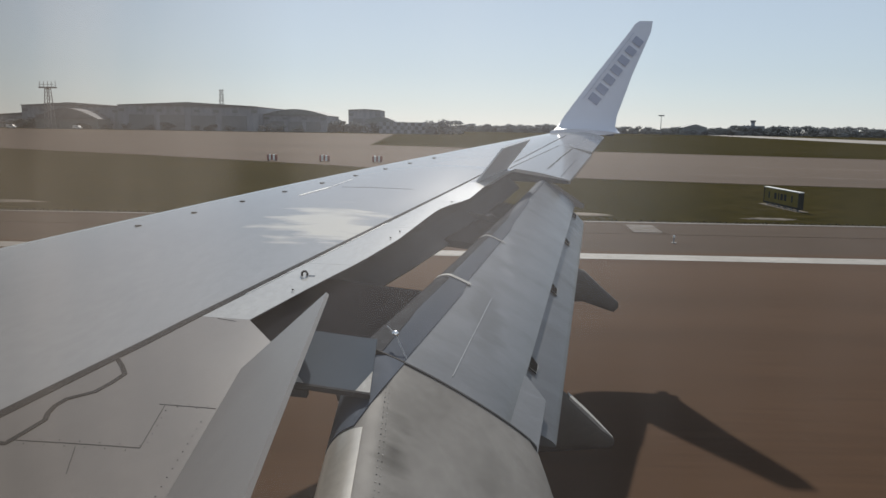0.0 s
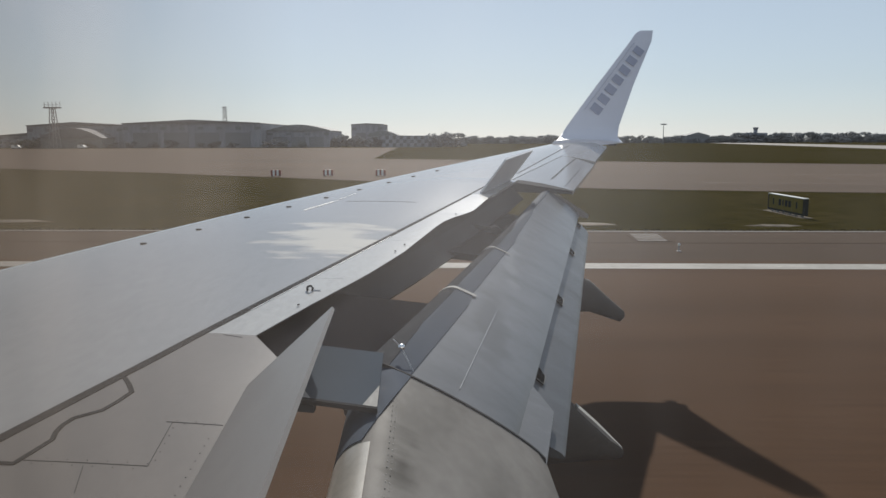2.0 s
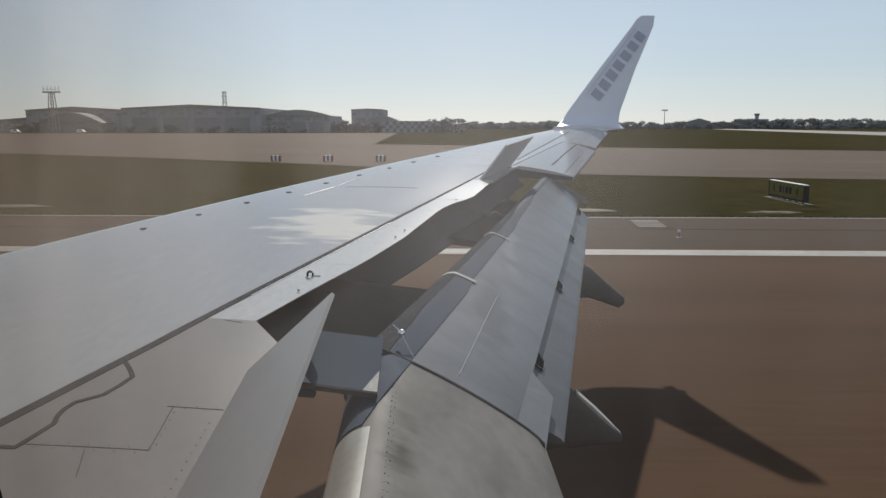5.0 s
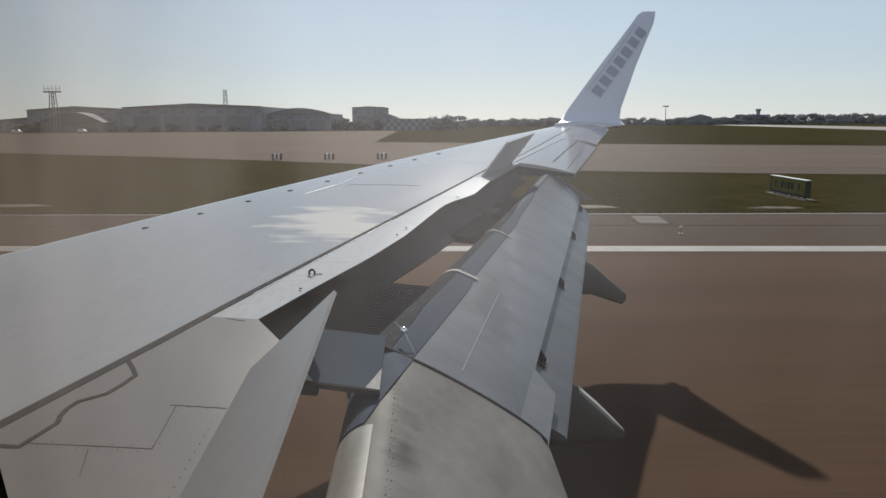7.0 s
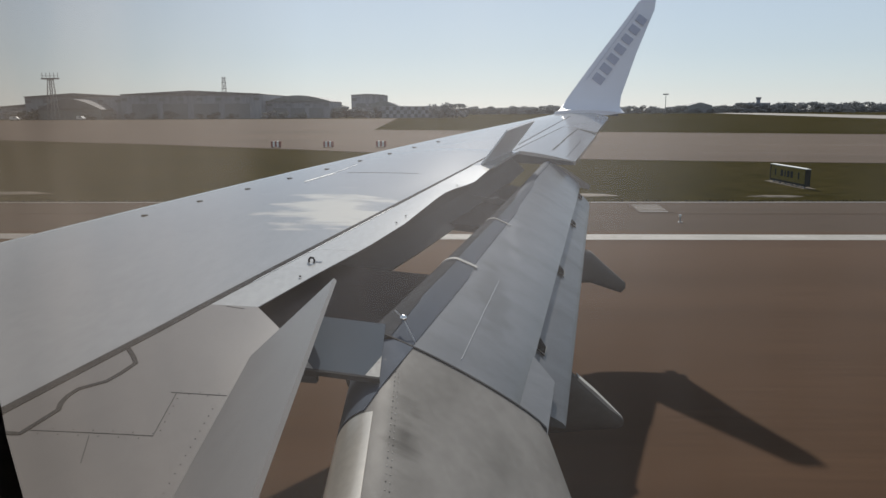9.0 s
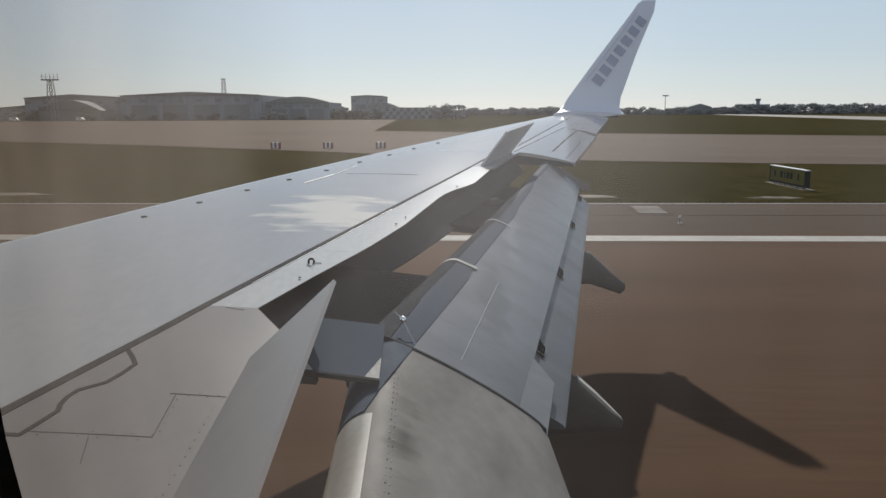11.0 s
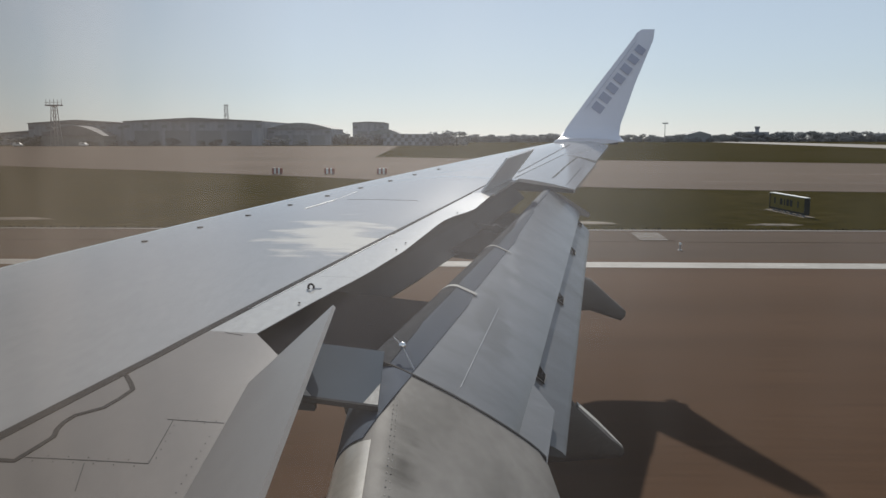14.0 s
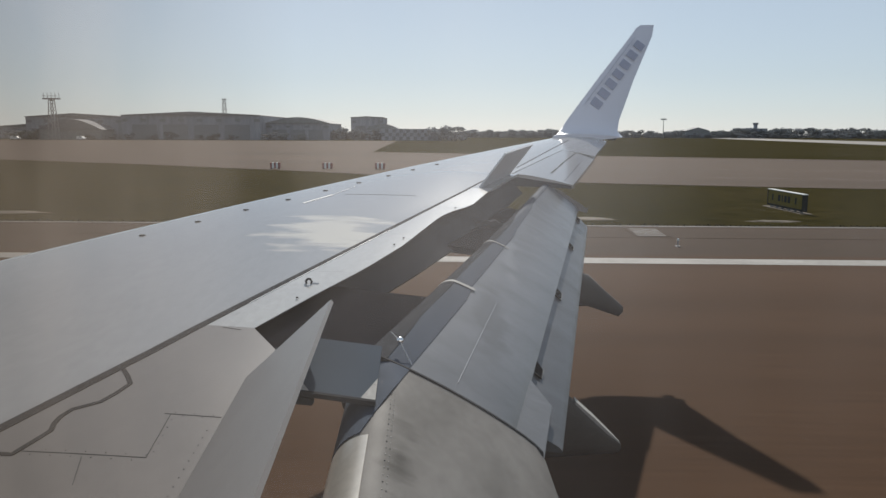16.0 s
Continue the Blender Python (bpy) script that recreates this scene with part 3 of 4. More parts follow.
plate = part("deflector_plate", slab(PLATE, 0.012), PLATE_SHADE, wing, "flat plate above the flap nose coloured blue-grey for shade")
# White triangles colour in the sun on two corners of the plate.
part("sunlit_corner", slab([on_plate(1.0, 0.0), on_plate(0.999, 0.37), on_plate(0.85, 0.0)], 0.006), SUNLIT_AND_TRIM, plate, "plate corner coloured white as if sunlit")
part("sunlit_corner", slab([on_plate(0.20, 0.0), on_plate(0.19, 0.22), on_plate(0.335, 0.0)], 0.006), SUNLIT_AND_TRIM, plate, "plate corner coloured white as if sunlit")
part("edge_strip", slab([on_plate(0.0, 0.004, 0.004), on_plate(1.003, 0.004, 0.004), on_plate(1.003, -0.022, 0.002), on_plate(0.0, -0.022, 0.002)], 0.022), SEAL_RUBBER, plate, "dark rubber strip along the plate's edge")
part("deflector_bracket", slab([(7.58, 4.875, 0.765), (7.71, 4.875, 0.748), (7.71, 4.875, 0.715), (7.58, 4.875, 0.725)], 0.05, way=(0, 1, 0)), COVE_SHADE_METAL, wing)

# extended slat in front of the leading edge
part("slat", loft([[Vector((lead(y) - 0.34 + 0.36 * math.cos(a) * (1 if math.cos(a) > 0 else 0.7), y, RISE * y - 0.22 + 0.08 * math.sin(a) + 0.10 * math.cos(a))) for a in [math.tau * k / 14 for k in range(14)]]
                   for y in [4.6 + 0.6 * k for k in range(19)]]), BARE_METAL, wing, "polished metal leading edge slat", True)

# flaps
def flap_ring(nose, tail, y, r, hump=0.05):
    n, t = Vector((nose[0], y, nose[1])), Vector((tail[0], y, tail[1]))
    d = (t - n)
    c = d.length
    d.normalize()
    up = Vector((-d.z, 0, d.x))
    if up.z < 0:
        up = -up
    pts = []
    for k in range(13):
        s = 1 - k / 12
        s = s * (1 - r / c) + r / c
        pts.append(n + d * (c * s) + up * (r * (1 - s) ** 0.5 * (1 + hump * 10 * s * (1 - s))))
    for k in range(1, 8):
        a = math.pi * k / 8
        pts.append(n + d * (r - r * math.sin(a)) + up * (r * math.cos(a)))
    for k in range(1, 7):
        s = k / 6
        pts.append(n + d * (r + (c - r) * s) - up * (r * (1 - s) * 0.8 + 0.012))
    return pts


def lerp2(a, b, k):
    return (a[0] + (b[0] - a[0]) * k, a[1] + (b[1] - a[1]) * k)


def flap(name, y0, y1, n0, n1, t0, t1, r0, r1, mat, label, n=16, bulge=1):
    rings = []
    for k in range(n + 1):
        f = k / n
        rings.append(flap_ring(lerp2(n0, n1, f), lerp2(t0, t1, f), y0 + (y1 - y0) * f, r1 + (r0 - r1) * (1 - f) ** bulge))
    return part(name, loft(rings), mat, wing, label, True)


def main_nose(f):
    """The main flap's nose line, which curves up at its outer end."""
    return lerp2((7.73, 0.61), (9.335, 1.14 + 0.07 * f * f), f)


def main_tail(f):
    """The main flap's rear edge."""
    return lerp2((8.65, 0.262), (9.85, 0.908), f)


def main_flap():
    stations = [k / 24 for k in range(25)]
    return loft([flap_ring(main_nose(f), main_tail(f), 5.52 + 6.48 * f, 0.08 + 0.11 * (1 - f) ** 4) for f in stations])


part("outboard_flap", main_flap(), FLAP_PAINT, wing, "lowered grey metal main flap", True)
part("corner_tab", slab([(8.62, 5.52, 0.284), (8.79, 6.40, 0.366), (8.918, 6.142, 0.268), (8.815, 5.52, 0.197)], 0.014), FLAP_PAINT, wing, "flat tab at the inner rear corner of the flap")
flap("aft_flap", 5.85, 11.95, (8.62, 0.20), (9.72, 0.85), (8.955, 0.10), (9.975, 0.66), 0.060, 0.045, AFT_SHADE, "shiny grey aft flap below the main flap")
flap("inboard_flap", 1.80, 5.50, (8.05, 0.47), (7.79, 0.61), (9.10, 0.02), (8.82, 0.20), 0.14, 0.19, BARE_METAL, "lowered bare metal inboard flap with rivet rows")
part("flap_tip_plate", slab([(9.33, 12.02, 1.27), (9.60, 12.02, 1.17), (9.985, 12.02, 0.915), (9.97, 12.02, 0.86), (9.60, 12.02, 0.95), (9.3, 12.02, 1.03)], 0.05, way=(0, 1, 0)), PANEL_PAINT, wing)


def flap_top(f, s):
    """A point on the main flap: f along its span, s along its chord."""
    n, t, y, r = main_nose(f), main_tail(f), 5.52 + 6.48 * f, 0.08 + 0.11 * (1 - f) ** 4
    a, b = Vector((n[0], y, n[1])), Vector((t[0], y, t[1]))
    d = (b - a).normalized()
    up = Vector((-d.z, 0, d.x))
    return a.lerp(b, s) + up * (r * (1 - s) ** 0.5 * (1 + 0.5 * s * (1 - s)) + 0.004)


def nose_wrap(f, reach, out, low=150):
    """Points from the upper skin of the main flap round its nose."""
    y, r = 5.52 + 6.48 * f, 0.08 + 0.11 * (1 - f) ** 4 + out
    n, t = main_nose(f), main_tail(f)
    a = Vector((n[0], y, n[1]))
    d = (Vector((t[0], y, t[1])) - a).normalized()
    up = Vector((-d.z, 0, d.x))
    c = a + d * (r - out)
    start = (r - out) / (Vector((t[0], y, t[1])) - a).length + 0.01
    pts = [flap_top(f, reach + (start - reach) * i / 5) + up * out for i in range(6)]
    return pts + [c + (up * math.cos(radians(q)) - d * math.sin(radians(q))) * (r + 0.004) for q in range(8, low + 1, 12)]


def shell(lines, thick=0.006):
    """A thin bent sheet through equal lines of points."""
    rings = []
    for k, line in enumerate(lines):
        other = lines[min(k + 1, len(lines) - 1)]
        back = lines[max(k - 1, 0)]
        low = []
        for i, p in enumerate(line):
            u = line[min(i + 1, len(line) - 1)] - line[max(i - 1, 0)]
            v = other[i] - back[i]
            n = u.cross(v).normalized()
            low.append(p - n * (thick if n.dot(Vector((-0.4, 0, 1))) > 0 else -thick))
        rings.append(line + low[::-1])
    return loft(rings)


# The reach follows the edge of the shadow coloured onto the nose.
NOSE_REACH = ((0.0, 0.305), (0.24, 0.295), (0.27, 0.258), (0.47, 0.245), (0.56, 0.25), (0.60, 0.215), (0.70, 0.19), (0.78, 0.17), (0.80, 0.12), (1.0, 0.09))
part("flap_nose", shell([nose_wrap(0.003 + 0.994 * k / 40, along(NOSE_REACH, 0.003 + 0.994 * k / 40), 0.002) for k in range(41)]), NOSE_SHADE, wing, "flap nose coloured dark blue for the wing's shadow", True)



def nose_belly(f, first, out):
    """Points round the lower half of the main flap's nose."""
    y, r = 5.52 + 6.48 * f, 0.08 + 0.11 * (1 - f) ** 4
    n, t = main_nose(f), main_tail(f)
    a = Vector((n[0], y, n[1]))
    d = (Vector((t[0], y, t[1])) - a).normalized()
    up = Vector((-d.z, 0, d.x))
    c = a + d * r
    turn = [first + (160 - first) * i / 10 for i in range(11)]
    return [c + (up * math.cos(radians(q)) - d * math.sin(radians(q))) * (r + 0.004 + out) for q in turn]


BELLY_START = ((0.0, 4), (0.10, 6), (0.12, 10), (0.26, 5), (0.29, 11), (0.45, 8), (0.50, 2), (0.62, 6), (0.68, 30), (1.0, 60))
part("nose_belly", shell([nose_belly(0.004 + 0.76 * k / 38, along(BELLY_START, 0.004 + 0.76 * k / 38), 0.0045) for k in range(39)], 0.003), COVE_SHADE_METAL, wing,
     "dark lower half of the flap nose", True)


def aft_top(f, s):
    n, t, y, r = lerp2((8.62, 0.20), (9.72, 0.85), f), lerp2((8.955, 0.10), (9.975, 0.66), f), 5.85 + 6.10 * f, 0.060 - 0.015 * f
    a, b = Vector((n[0], y, n[1])), Vector((t[0], y, t[1]))
    d = (b - a).normalized()
    up = Vector((-d.z, 0, d.x))
    return a.lerp(b, s) + up * (r * (1 - s) ** 0.5 * (1 + 0.5 * s * (1 - s)) + 0.004)


# Black plates laid on the skin stand for the dark inside of slots.
for ring in (((0.165, 0.14), (0.140, 0.38), (0.118, 0.38), (0.130, 0.11)), ((0.4475, 0.17), (0.430, 0.41), (0.400, 0.43), (0.4125, 0.17)),
             ((0.740, 0.24), (0.730, 0.47), (0.7025, 0.48), (0.7075, 0.25)), ((0.9875, 0.28), (0.9875, 0.51), (0.950, 0.52), (0.950, 0.27))):
    rim = [aft_top(*p) + Vector((0, 0, 0.014)) for p in ring]
    slot = part("hinge_slot", slab(rim, 0.010), SLOT_BLACK, wing, "black plate standing for a hinge slot at the flap edge")
    part("slot_rim", tube([p + Vector((0.002, 0, 0.002)) for p in rim[1:]], 0.0022, 5), SUNLIT_AND_TRIM, slot, "pale rim")
for f, w in ((0.262, 0.045), (0.482, 0.022)):
    part("nose_band", shell([nose_wrap(f + 0.010 * j, 0.30, 0.009, 70) for j in (0, w / 0.0648)], 0.004), SUNLIT_AND_TRIM, wing, "pale band round the flap nose", True)
line = [flap_top(0.03 + 0.038 * k, 0.572 - 0.0095 * k) for k in range(7)]
part("panel_line", loft([[p, p + Vector((0.005, 0, -0.002)), p + Vector((0.005, 0, -0.006)), p - Vector((0, 0, 0.006))] for p in line]), WING_PAINT, wing)
def inner_top(y, s):
    f = (y - 1.80) / 3.70
    n, t, r = lerp2((8.05, 0.47), (7.79, 0.61), f), lerp2((9.10, 0.02), (8.82, 0.20), f), 0.14 + 0.05 * f
    a, b = Vector((n[0], y, n[1])), Vector((t[0], y, t[1]))
    d = (b - a).normalized()
    up = Vector((-d.z, 0, d.x))
    return a.lerp(b, s) + up * (r * (1 - s) ** 0.5 * (1 + 0.5 * s * (1 - s)) + 0.002)


def inner_wrap(y, s0, low, out=0.003):
    """Points from the upper skin of the inboard flap round its nose."""
    f = (y - 1.80) / 3.70
    n, t, r = lerp2((8.05, 0.47), (7.79, 0.61), f), lerp2((9.10, 0.02), (8.82, 0.20), f), 0.14 + 0.05 * f
    a = Vector((n[0], y, n[1]))
    d = (Vector((t[0], y, t[1])) - a).normalized()
    up = Vector((-d.z, 0, d.x))
    c = a + d * r
    reach = (Vector((t[0], y, t[1])) - a).length
    if s0 * reach < r:
        first = math.degrees(math.asin(1 - s0 * reach / r))
        turn = [first + (low - first) * i / 16 for i in range(17)]
        return [c + (up * math.cos(radians(q)) - d * math.sin(radians(q))) * (r + 0.002 + out) for q in turn]
    head = [inner_top(y, s0 + (r / reach - s0) * i / 3) + up * out for i in range(4)]
    return head + [c + (up * math.cos(radians(q)) - d * math.sin(radians(q))) * (r + 0.002 + out) for q in [low * (i + 1) / 13 for i in range(13)]]


part("nose_skin", shell([inner_wrap(1.85 + 2.77 * k / 14, 0.085, 165) for k in range(15)], 0.004), NOSE_SKIN, wing, "pale polished nose skin of the inboard flap", True)
part("fore_corner", shell([inner_wrap(4.65 + 0.86 * k / 8, 0.056 + 0.176 * k / 8, 165, 0.004) for k in range(9)], 0.004), NOSE_SHADE, wing, "flap's fore corner coloured dark blue for shadow", True)
seam = [inner_top(5.505, 0.03 + 0.95 * k / 20) for k in range(21)]
part("seam_seal", loft([[p + Vector((0, -0.008, 0.007)), p + Vector((0, 0.008, 0.008)), p + Vector((0, 0.008, -0.03)), p + Vector((0, -0.008, -0.03))] for p in seam]), SEAL_RUBBER, wing, "dark seal between the two flaps")
for row, s in enumerate((0.153, 0.168)):
    for i in range(34):
        p = inner_top(5.42 - 0.055 * i, s)
        ring = [p + Vector((0.0025 * math.cos(math.tau * k / 6), 0.0025 * math.sin(math.tau * k / 6), 0.0)) for k in range(6)]
        part("rivet", slab(ring, 0.003), SUNLIT_AND_TRIM if (i * 5 + row) % 3 else COVE_SHADE_METAL, wing)


# flap track fairings: stations of x, top, bottom, half width
def fairing(y, rows):
    rings = []
    for x, hi, lo, w in rows:
        m, h = (hi + lo) / 2, (hi - lo) / 2
        ring = []
        for i in range(16):
            a = math.tau * i / 16
            ca, sa = math.cos(a), math.sin(a)
            ring.append(Vector((x, y + w * math.copysign(abs(ca) ** 0.75, ca), m + h * math.copysign(abs(sa) ** 0.75, sa))))
        rings.append(ring)
    return part("flap_track_fairing", loft(rings), FAIRING_PAINT, wing, "grey canoe-shaped flap track fairing", True)


fairing(10.0, [(9.0, 0.38, 0.20, 0.04), (9.25, 0.40, 0.05, 0.12), (9.55, 0.42, 0.02, 0.12), (9.705, 0.385, 0.025, 0.11), (9.90, 0.202, -0.04, 0.085), (10.05, 0.07, -0.09, 0.05), (10.10, 0.025, -0.04, 0.02)])
low = fairing(6.9, [(8.1, 0.04, -0.12, 0.05), (8.35, 0.06, -0.36, 0.14), (8.8, 0.06, -0.40, 0.14), (9.13, 0.06, -0.38, 0.11), (9.30, -0.09, -0.365, 0.07), (9.475, -0.26, -0.355, 0.03), (9.50, -0.285, -0.335, 0.015)])
# Pale strip added along the top puts its sunlight into the colour.
part("ridge", loft([[(x, 6.9 - w, z), (x, 6.9 + w, z), (x, 6.9 + w, z - 0.03), (x, 6.9 - w, z - 0.03)] for x, z, w in ((9.16, 0.045, 0.05), (9.30, -0.08, 0.045), (9.40, -0.178, 0.035), (9.49, -0.268, 0.012))]),
     SUNLIT_AND_TRIM, low, "pale strip added for the fairing's sunlit top")

# upturned tip
def foil_ring(le, chord, thick, lean):
    """A thin section; lean turns its upper side from up towards inboard."""
    side = Vector((0, -math.sin(lean), math.cos(lean)))
    pts = []
    for k in range(21):
        s = 0.5 - 0.5 * math.cos(math.tau * k / 20)
        t = thick * chord * (1.48 * s ** 0.5 - 0.63 * s - 0.85 * s * s) * (1 if k <= 10 else -1)
        pts.append(Vector(le) + Vector((s * chord, 0, 0)) + side * t)
    return pts


tips = [((9.93, 16.60, 1.87), 1.36, 0.09, 0.05), ((10.02, 16.78, 1.90), 1.28, 0.08, 0.35), ((10.12, 16.92, 1.99), 1.13, 0.07, 0.8),
        ((10.26, 17.02, 2.20), 1.03, 0.06, 1.15), ((10.54, 17.10, 2.58), 0.89, 0.055, 1.36), ((10.87, 17.20, 3.02), 0.72, 0.05, 1.36),
        ((11.23, 17.32, 3.48), 0.56, 0.05, 1.36), ((11.54, 17.44, 3.88), 0.425, 0.05, 1.36), ((11.645, 17.48, 4.03), 0.345, 0.05, 1.36),
        ((11.74, 17.50, 4.095), 0.26, 0.03, 1.36)]
part("winglet", loft([foil_ring(*t) for t in tips]), WINGLET_WHITE, wing, "white blended winglet with blue lettering blocks", True)
# seven slanted blocks where the tip carries its name
def tip_face(x, z):
    for (a, _, _, _), (b, _, _, _) in zip(tips, tips[1:]):
        if a[2] <= z <= b[2]:
            return Vector((x, a[1] + (b[1] - a[1]) * (z - a[2]) / (b[2] - a[2]) - 0.046, z))
    return Vector((x, 17.4, z))


for i in range(7):
    k = i / 6
    x, z = 10.70 + 0.865 * k, 2.545 + 1.14 * k
    small = 1 - 0.12 * k
    wide, tall = (0.19, -0.145), (0.100, 0.130)
    ring = [tip_face(x + small * (wide[0] * u + tall[0] * v), z + small * (wide[1] * u + tall[1] * v)) for u, v in ((0.04, 0), (0.96, 0), (0.96, 1), (0.04, 1))]
    part("lettering_block", slab(ring, 0.02, way=(0, 1, 0)), LETTER_BLUE, wing, "plain blue block on the winglet")
# Thin line added for the darker band along the edge; no joint.
line = [tip_face(10.26 + 1.40 * (z - 2.20) / 1.80 + 0.10 - 0.02 * (z - 2.2), z) for z in [2.5 + 0.15 * k for k in range(10)]]
part("leading_edge_line", loft([[p, p + Vector((0.006, 0, 0)), p + Vector((0.006, 0.02, 0)), p + Vector((0, 0.02, 0))] for p in line]), LETTER_BLUE, wing, "thin blue line added behind the winglet's leading edge")
part("tip_light", box((11.04, 16.70, 1.81), (11.19, 16.80, 1.86)), SEAL_RUBBER, wing, "dark tail light housing")

# ------------------------------------------------------------------ cabin window
def window_outline(scale=1.0, y=0.0, n=48):
    pts = []
    for k in range(n):
        a = math.tau * k / n
        c, sn = math.cos(a), math.sin(a)
        pts.append(Vector((0.141 * scale * math.copysign(abs(c) ** 0.5, c), y, EYE.z + 0.18 * scale * math.copysign(abs(sn) ** 0.5, sn))))
    return pts


# round fuselage with a gap for the window panel
HULL_R, HULL_Z = 1.88, 1.57
HALF, LOW, HIGH = 0.34, math.asin((0.35 - 0.34) / 1.88), math.asin((0.35 + 0.34) / 1.88)
xs = [(-7.6, 0.55), (-7.4, 0.8), (-7.0, 0.97), (-6.0, 1.0), (-3.0, 1.0), (-HALF, 1.0), (HALF, 1.0), (3.0, 1.0), (6.0, 1.0), (8.0, 0.93), (9.5, 0.8), (9.7, 0.6)]
turns = [LOW, (LOW + HIGH) / 2, HIGH] + [HIGH + (math.tau - HIGH + LOW) * k / 40 for k in range(1, 40)]
bm = bmesh.new()
hull = [[bm.verts.new((8.426 + x, HULL_R * f * math.cos(a), HULL_Z + HULL_R * f * math.sin(a))) for a in turns] for x, f in xs]
for i, (a, b) in enumerate(zip(hull, hull[1:])):
    for k in range(len(turns)):
        if i == 5 and k < 2:
            continue
        n = (k + 1) % len(turns)
        bm.faces.new((a[k], a[n], b[n], b[k]))
bm.faces.new(hull[0])
bm.faces.new(hull[-1])
part("fuselage", bm, HULL_WHITE, wing, "smooth white painted fuselage", True)


def wall_with_window():
    bm = bmesh.new()
    n = 48
    rims = []
    for y, flare in ((0.20, 1.0), (0.235, 1.2)):
        inner = [bm.verts.new(p) for p in window_outline(flare, y, n)]
        outer = []
        for k in range(n):
            a = math.tau * k / n
            c, sn = math.cos(a), math.sin(a)
            m = max(abs(c), abs(sn))
            outer.append(bm.verts.new((0.36 * c / m, y - 0.02 - 0.10 * max(0.0, sn / m), EYE.z + 0.36 * sn / m)))
        rims.append((inner, outer))
        for k in range(n):
            bm.faces.new((inner[k], inner[(k + 1) % n], outer[(k + 1) % n], outer[k]))
    (i0, o0), (i1, o1) = rims
    for k in range(n):
        bm.faces.new((i0[k], i0[(k + 1) % n], i1[(k + 1) % n], i1[k]))
        bm.faces.new((o0[k], o0[(k + 1) % n], o1[(k + 1) % n], o1[k]))
    return bm


thing("wall_cabin", wall_with_window(), CABIN_TRIM, "grey plastic trim of the cabin wall round the window", "wall", kind="structure")
thing("floor", box((-3.0, -3.2, EYE.z - 1.20), (3.0, -0.12, EYE.z - 1.15)), CABIN_TRIM, "plain grey cabin floor", "floor", kind="structure")


def pane_material():
    m = bpy.data.materials.new("dusty_acrylic")
    m.use_nodes = True
    n, l = m.node_tree.nodes, m.node_tree.links
    n.remove(n["Principled BSDF"])
    clear = n.new("ShaderNodeBsdfTransparent")
    dust = n.new("ShaderNodeBsdfTranslucent")
    co = n.new("ShaderNodeTexCoord")
    noise_a = n.new("ShaderNodeTexNoise")
    noise_a.inputs["Scale"].default_value = 1.0
    noise_a.inputs["Detail"].default_value = 3
    smear = n.new("ShaderNodeMapping")
    smear.inputs["Scale"].default_value = (34.0, 1.0, 10.0)
    l.new(co.outputs["Object"], smear.inputs["Vector"])
    l.new(smear.outputs[0], noise_a.inputs["Vector"])
    sep = n.new("ShaderNodeSeparateXYZ")
    l.new(co.outputs["Object"], sep.inputs[0])
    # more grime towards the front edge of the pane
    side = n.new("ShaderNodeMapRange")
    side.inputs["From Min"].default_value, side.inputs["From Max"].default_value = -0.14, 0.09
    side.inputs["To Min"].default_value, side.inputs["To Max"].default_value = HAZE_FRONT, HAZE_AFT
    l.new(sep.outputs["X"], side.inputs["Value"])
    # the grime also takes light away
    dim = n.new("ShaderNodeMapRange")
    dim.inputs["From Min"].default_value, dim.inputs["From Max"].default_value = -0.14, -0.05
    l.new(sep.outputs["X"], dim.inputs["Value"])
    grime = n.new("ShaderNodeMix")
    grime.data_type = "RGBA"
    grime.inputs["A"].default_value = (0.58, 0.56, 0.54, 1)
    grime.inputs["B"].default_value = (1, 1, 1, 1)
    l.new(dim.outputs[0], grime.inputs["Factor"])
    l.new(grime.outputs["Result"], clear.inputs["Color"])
    tint = n.new("ShaderNodeMix")
    tint.data_type = "RGBA"
    tint.inputs["A"].default_value = (0.92, 0.77, 0.65, 1)
    tint.inputs["B"].default_value = (0.76, 0.76, 0.81, 1)
    spread = n.new("ShaderNodeMapRange")
    spread.inputs["From Min"].default_value, spread.inputs["From Max"].default_value = -0.14, 0.06
    l.new(sep.outputs["X"], spread.inputs["Value"])
    l.new(spread.outputs[0], tint.inputs["Factor"])
    l.new(tint.outputs["Result"], dust.inputs["Color"])
    vary = n.new("ShaderNodeMapRange")
    vary.inputs["From Min"].default_value, vary.inputs["From Max"].default_value = 0.3, 0.7
    vary.inputs["To Min"].default_value, vary.inputs["To Max"].default_value = 0.6, 1.4
    l.new(noise_a.outputs["Fac"], vary.inputs["Value"])
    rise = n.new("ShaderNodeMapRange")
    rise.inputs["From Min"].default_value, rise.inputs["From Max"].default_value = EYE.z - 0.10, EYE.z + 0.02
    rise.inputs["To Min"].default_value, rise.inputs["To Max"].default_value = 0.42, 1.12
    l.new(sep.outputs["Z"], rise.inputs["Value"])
    first = n.new("ShaderNodeMath")
    first.operation = "MULTIPLY"
    l.new(side.outputs[0], first.inputs[0])
    l.new(rise.outputs[0], first.inputs[1])
    mul = n.new("ShaderNodeMath")
    mul.operation = "MULTIPLY"
    l.new(first.outputs[0], mul.inputs[0])
    l.new(vary.outputs[0], mul.inputs[1])
    # a pale spot added in the middle stands for veiling glare
    at = n.new("ShaderNodeVectorMath")
    at.operation = "DISTANCE"
    at.inputs[1].default_value = (0.004, 0.218, EYE.z - 0.013)
    l.new(co.outputs["Object"], at.inputs[0])
    glare_spot = n.new("ShaderNodeMapRange")
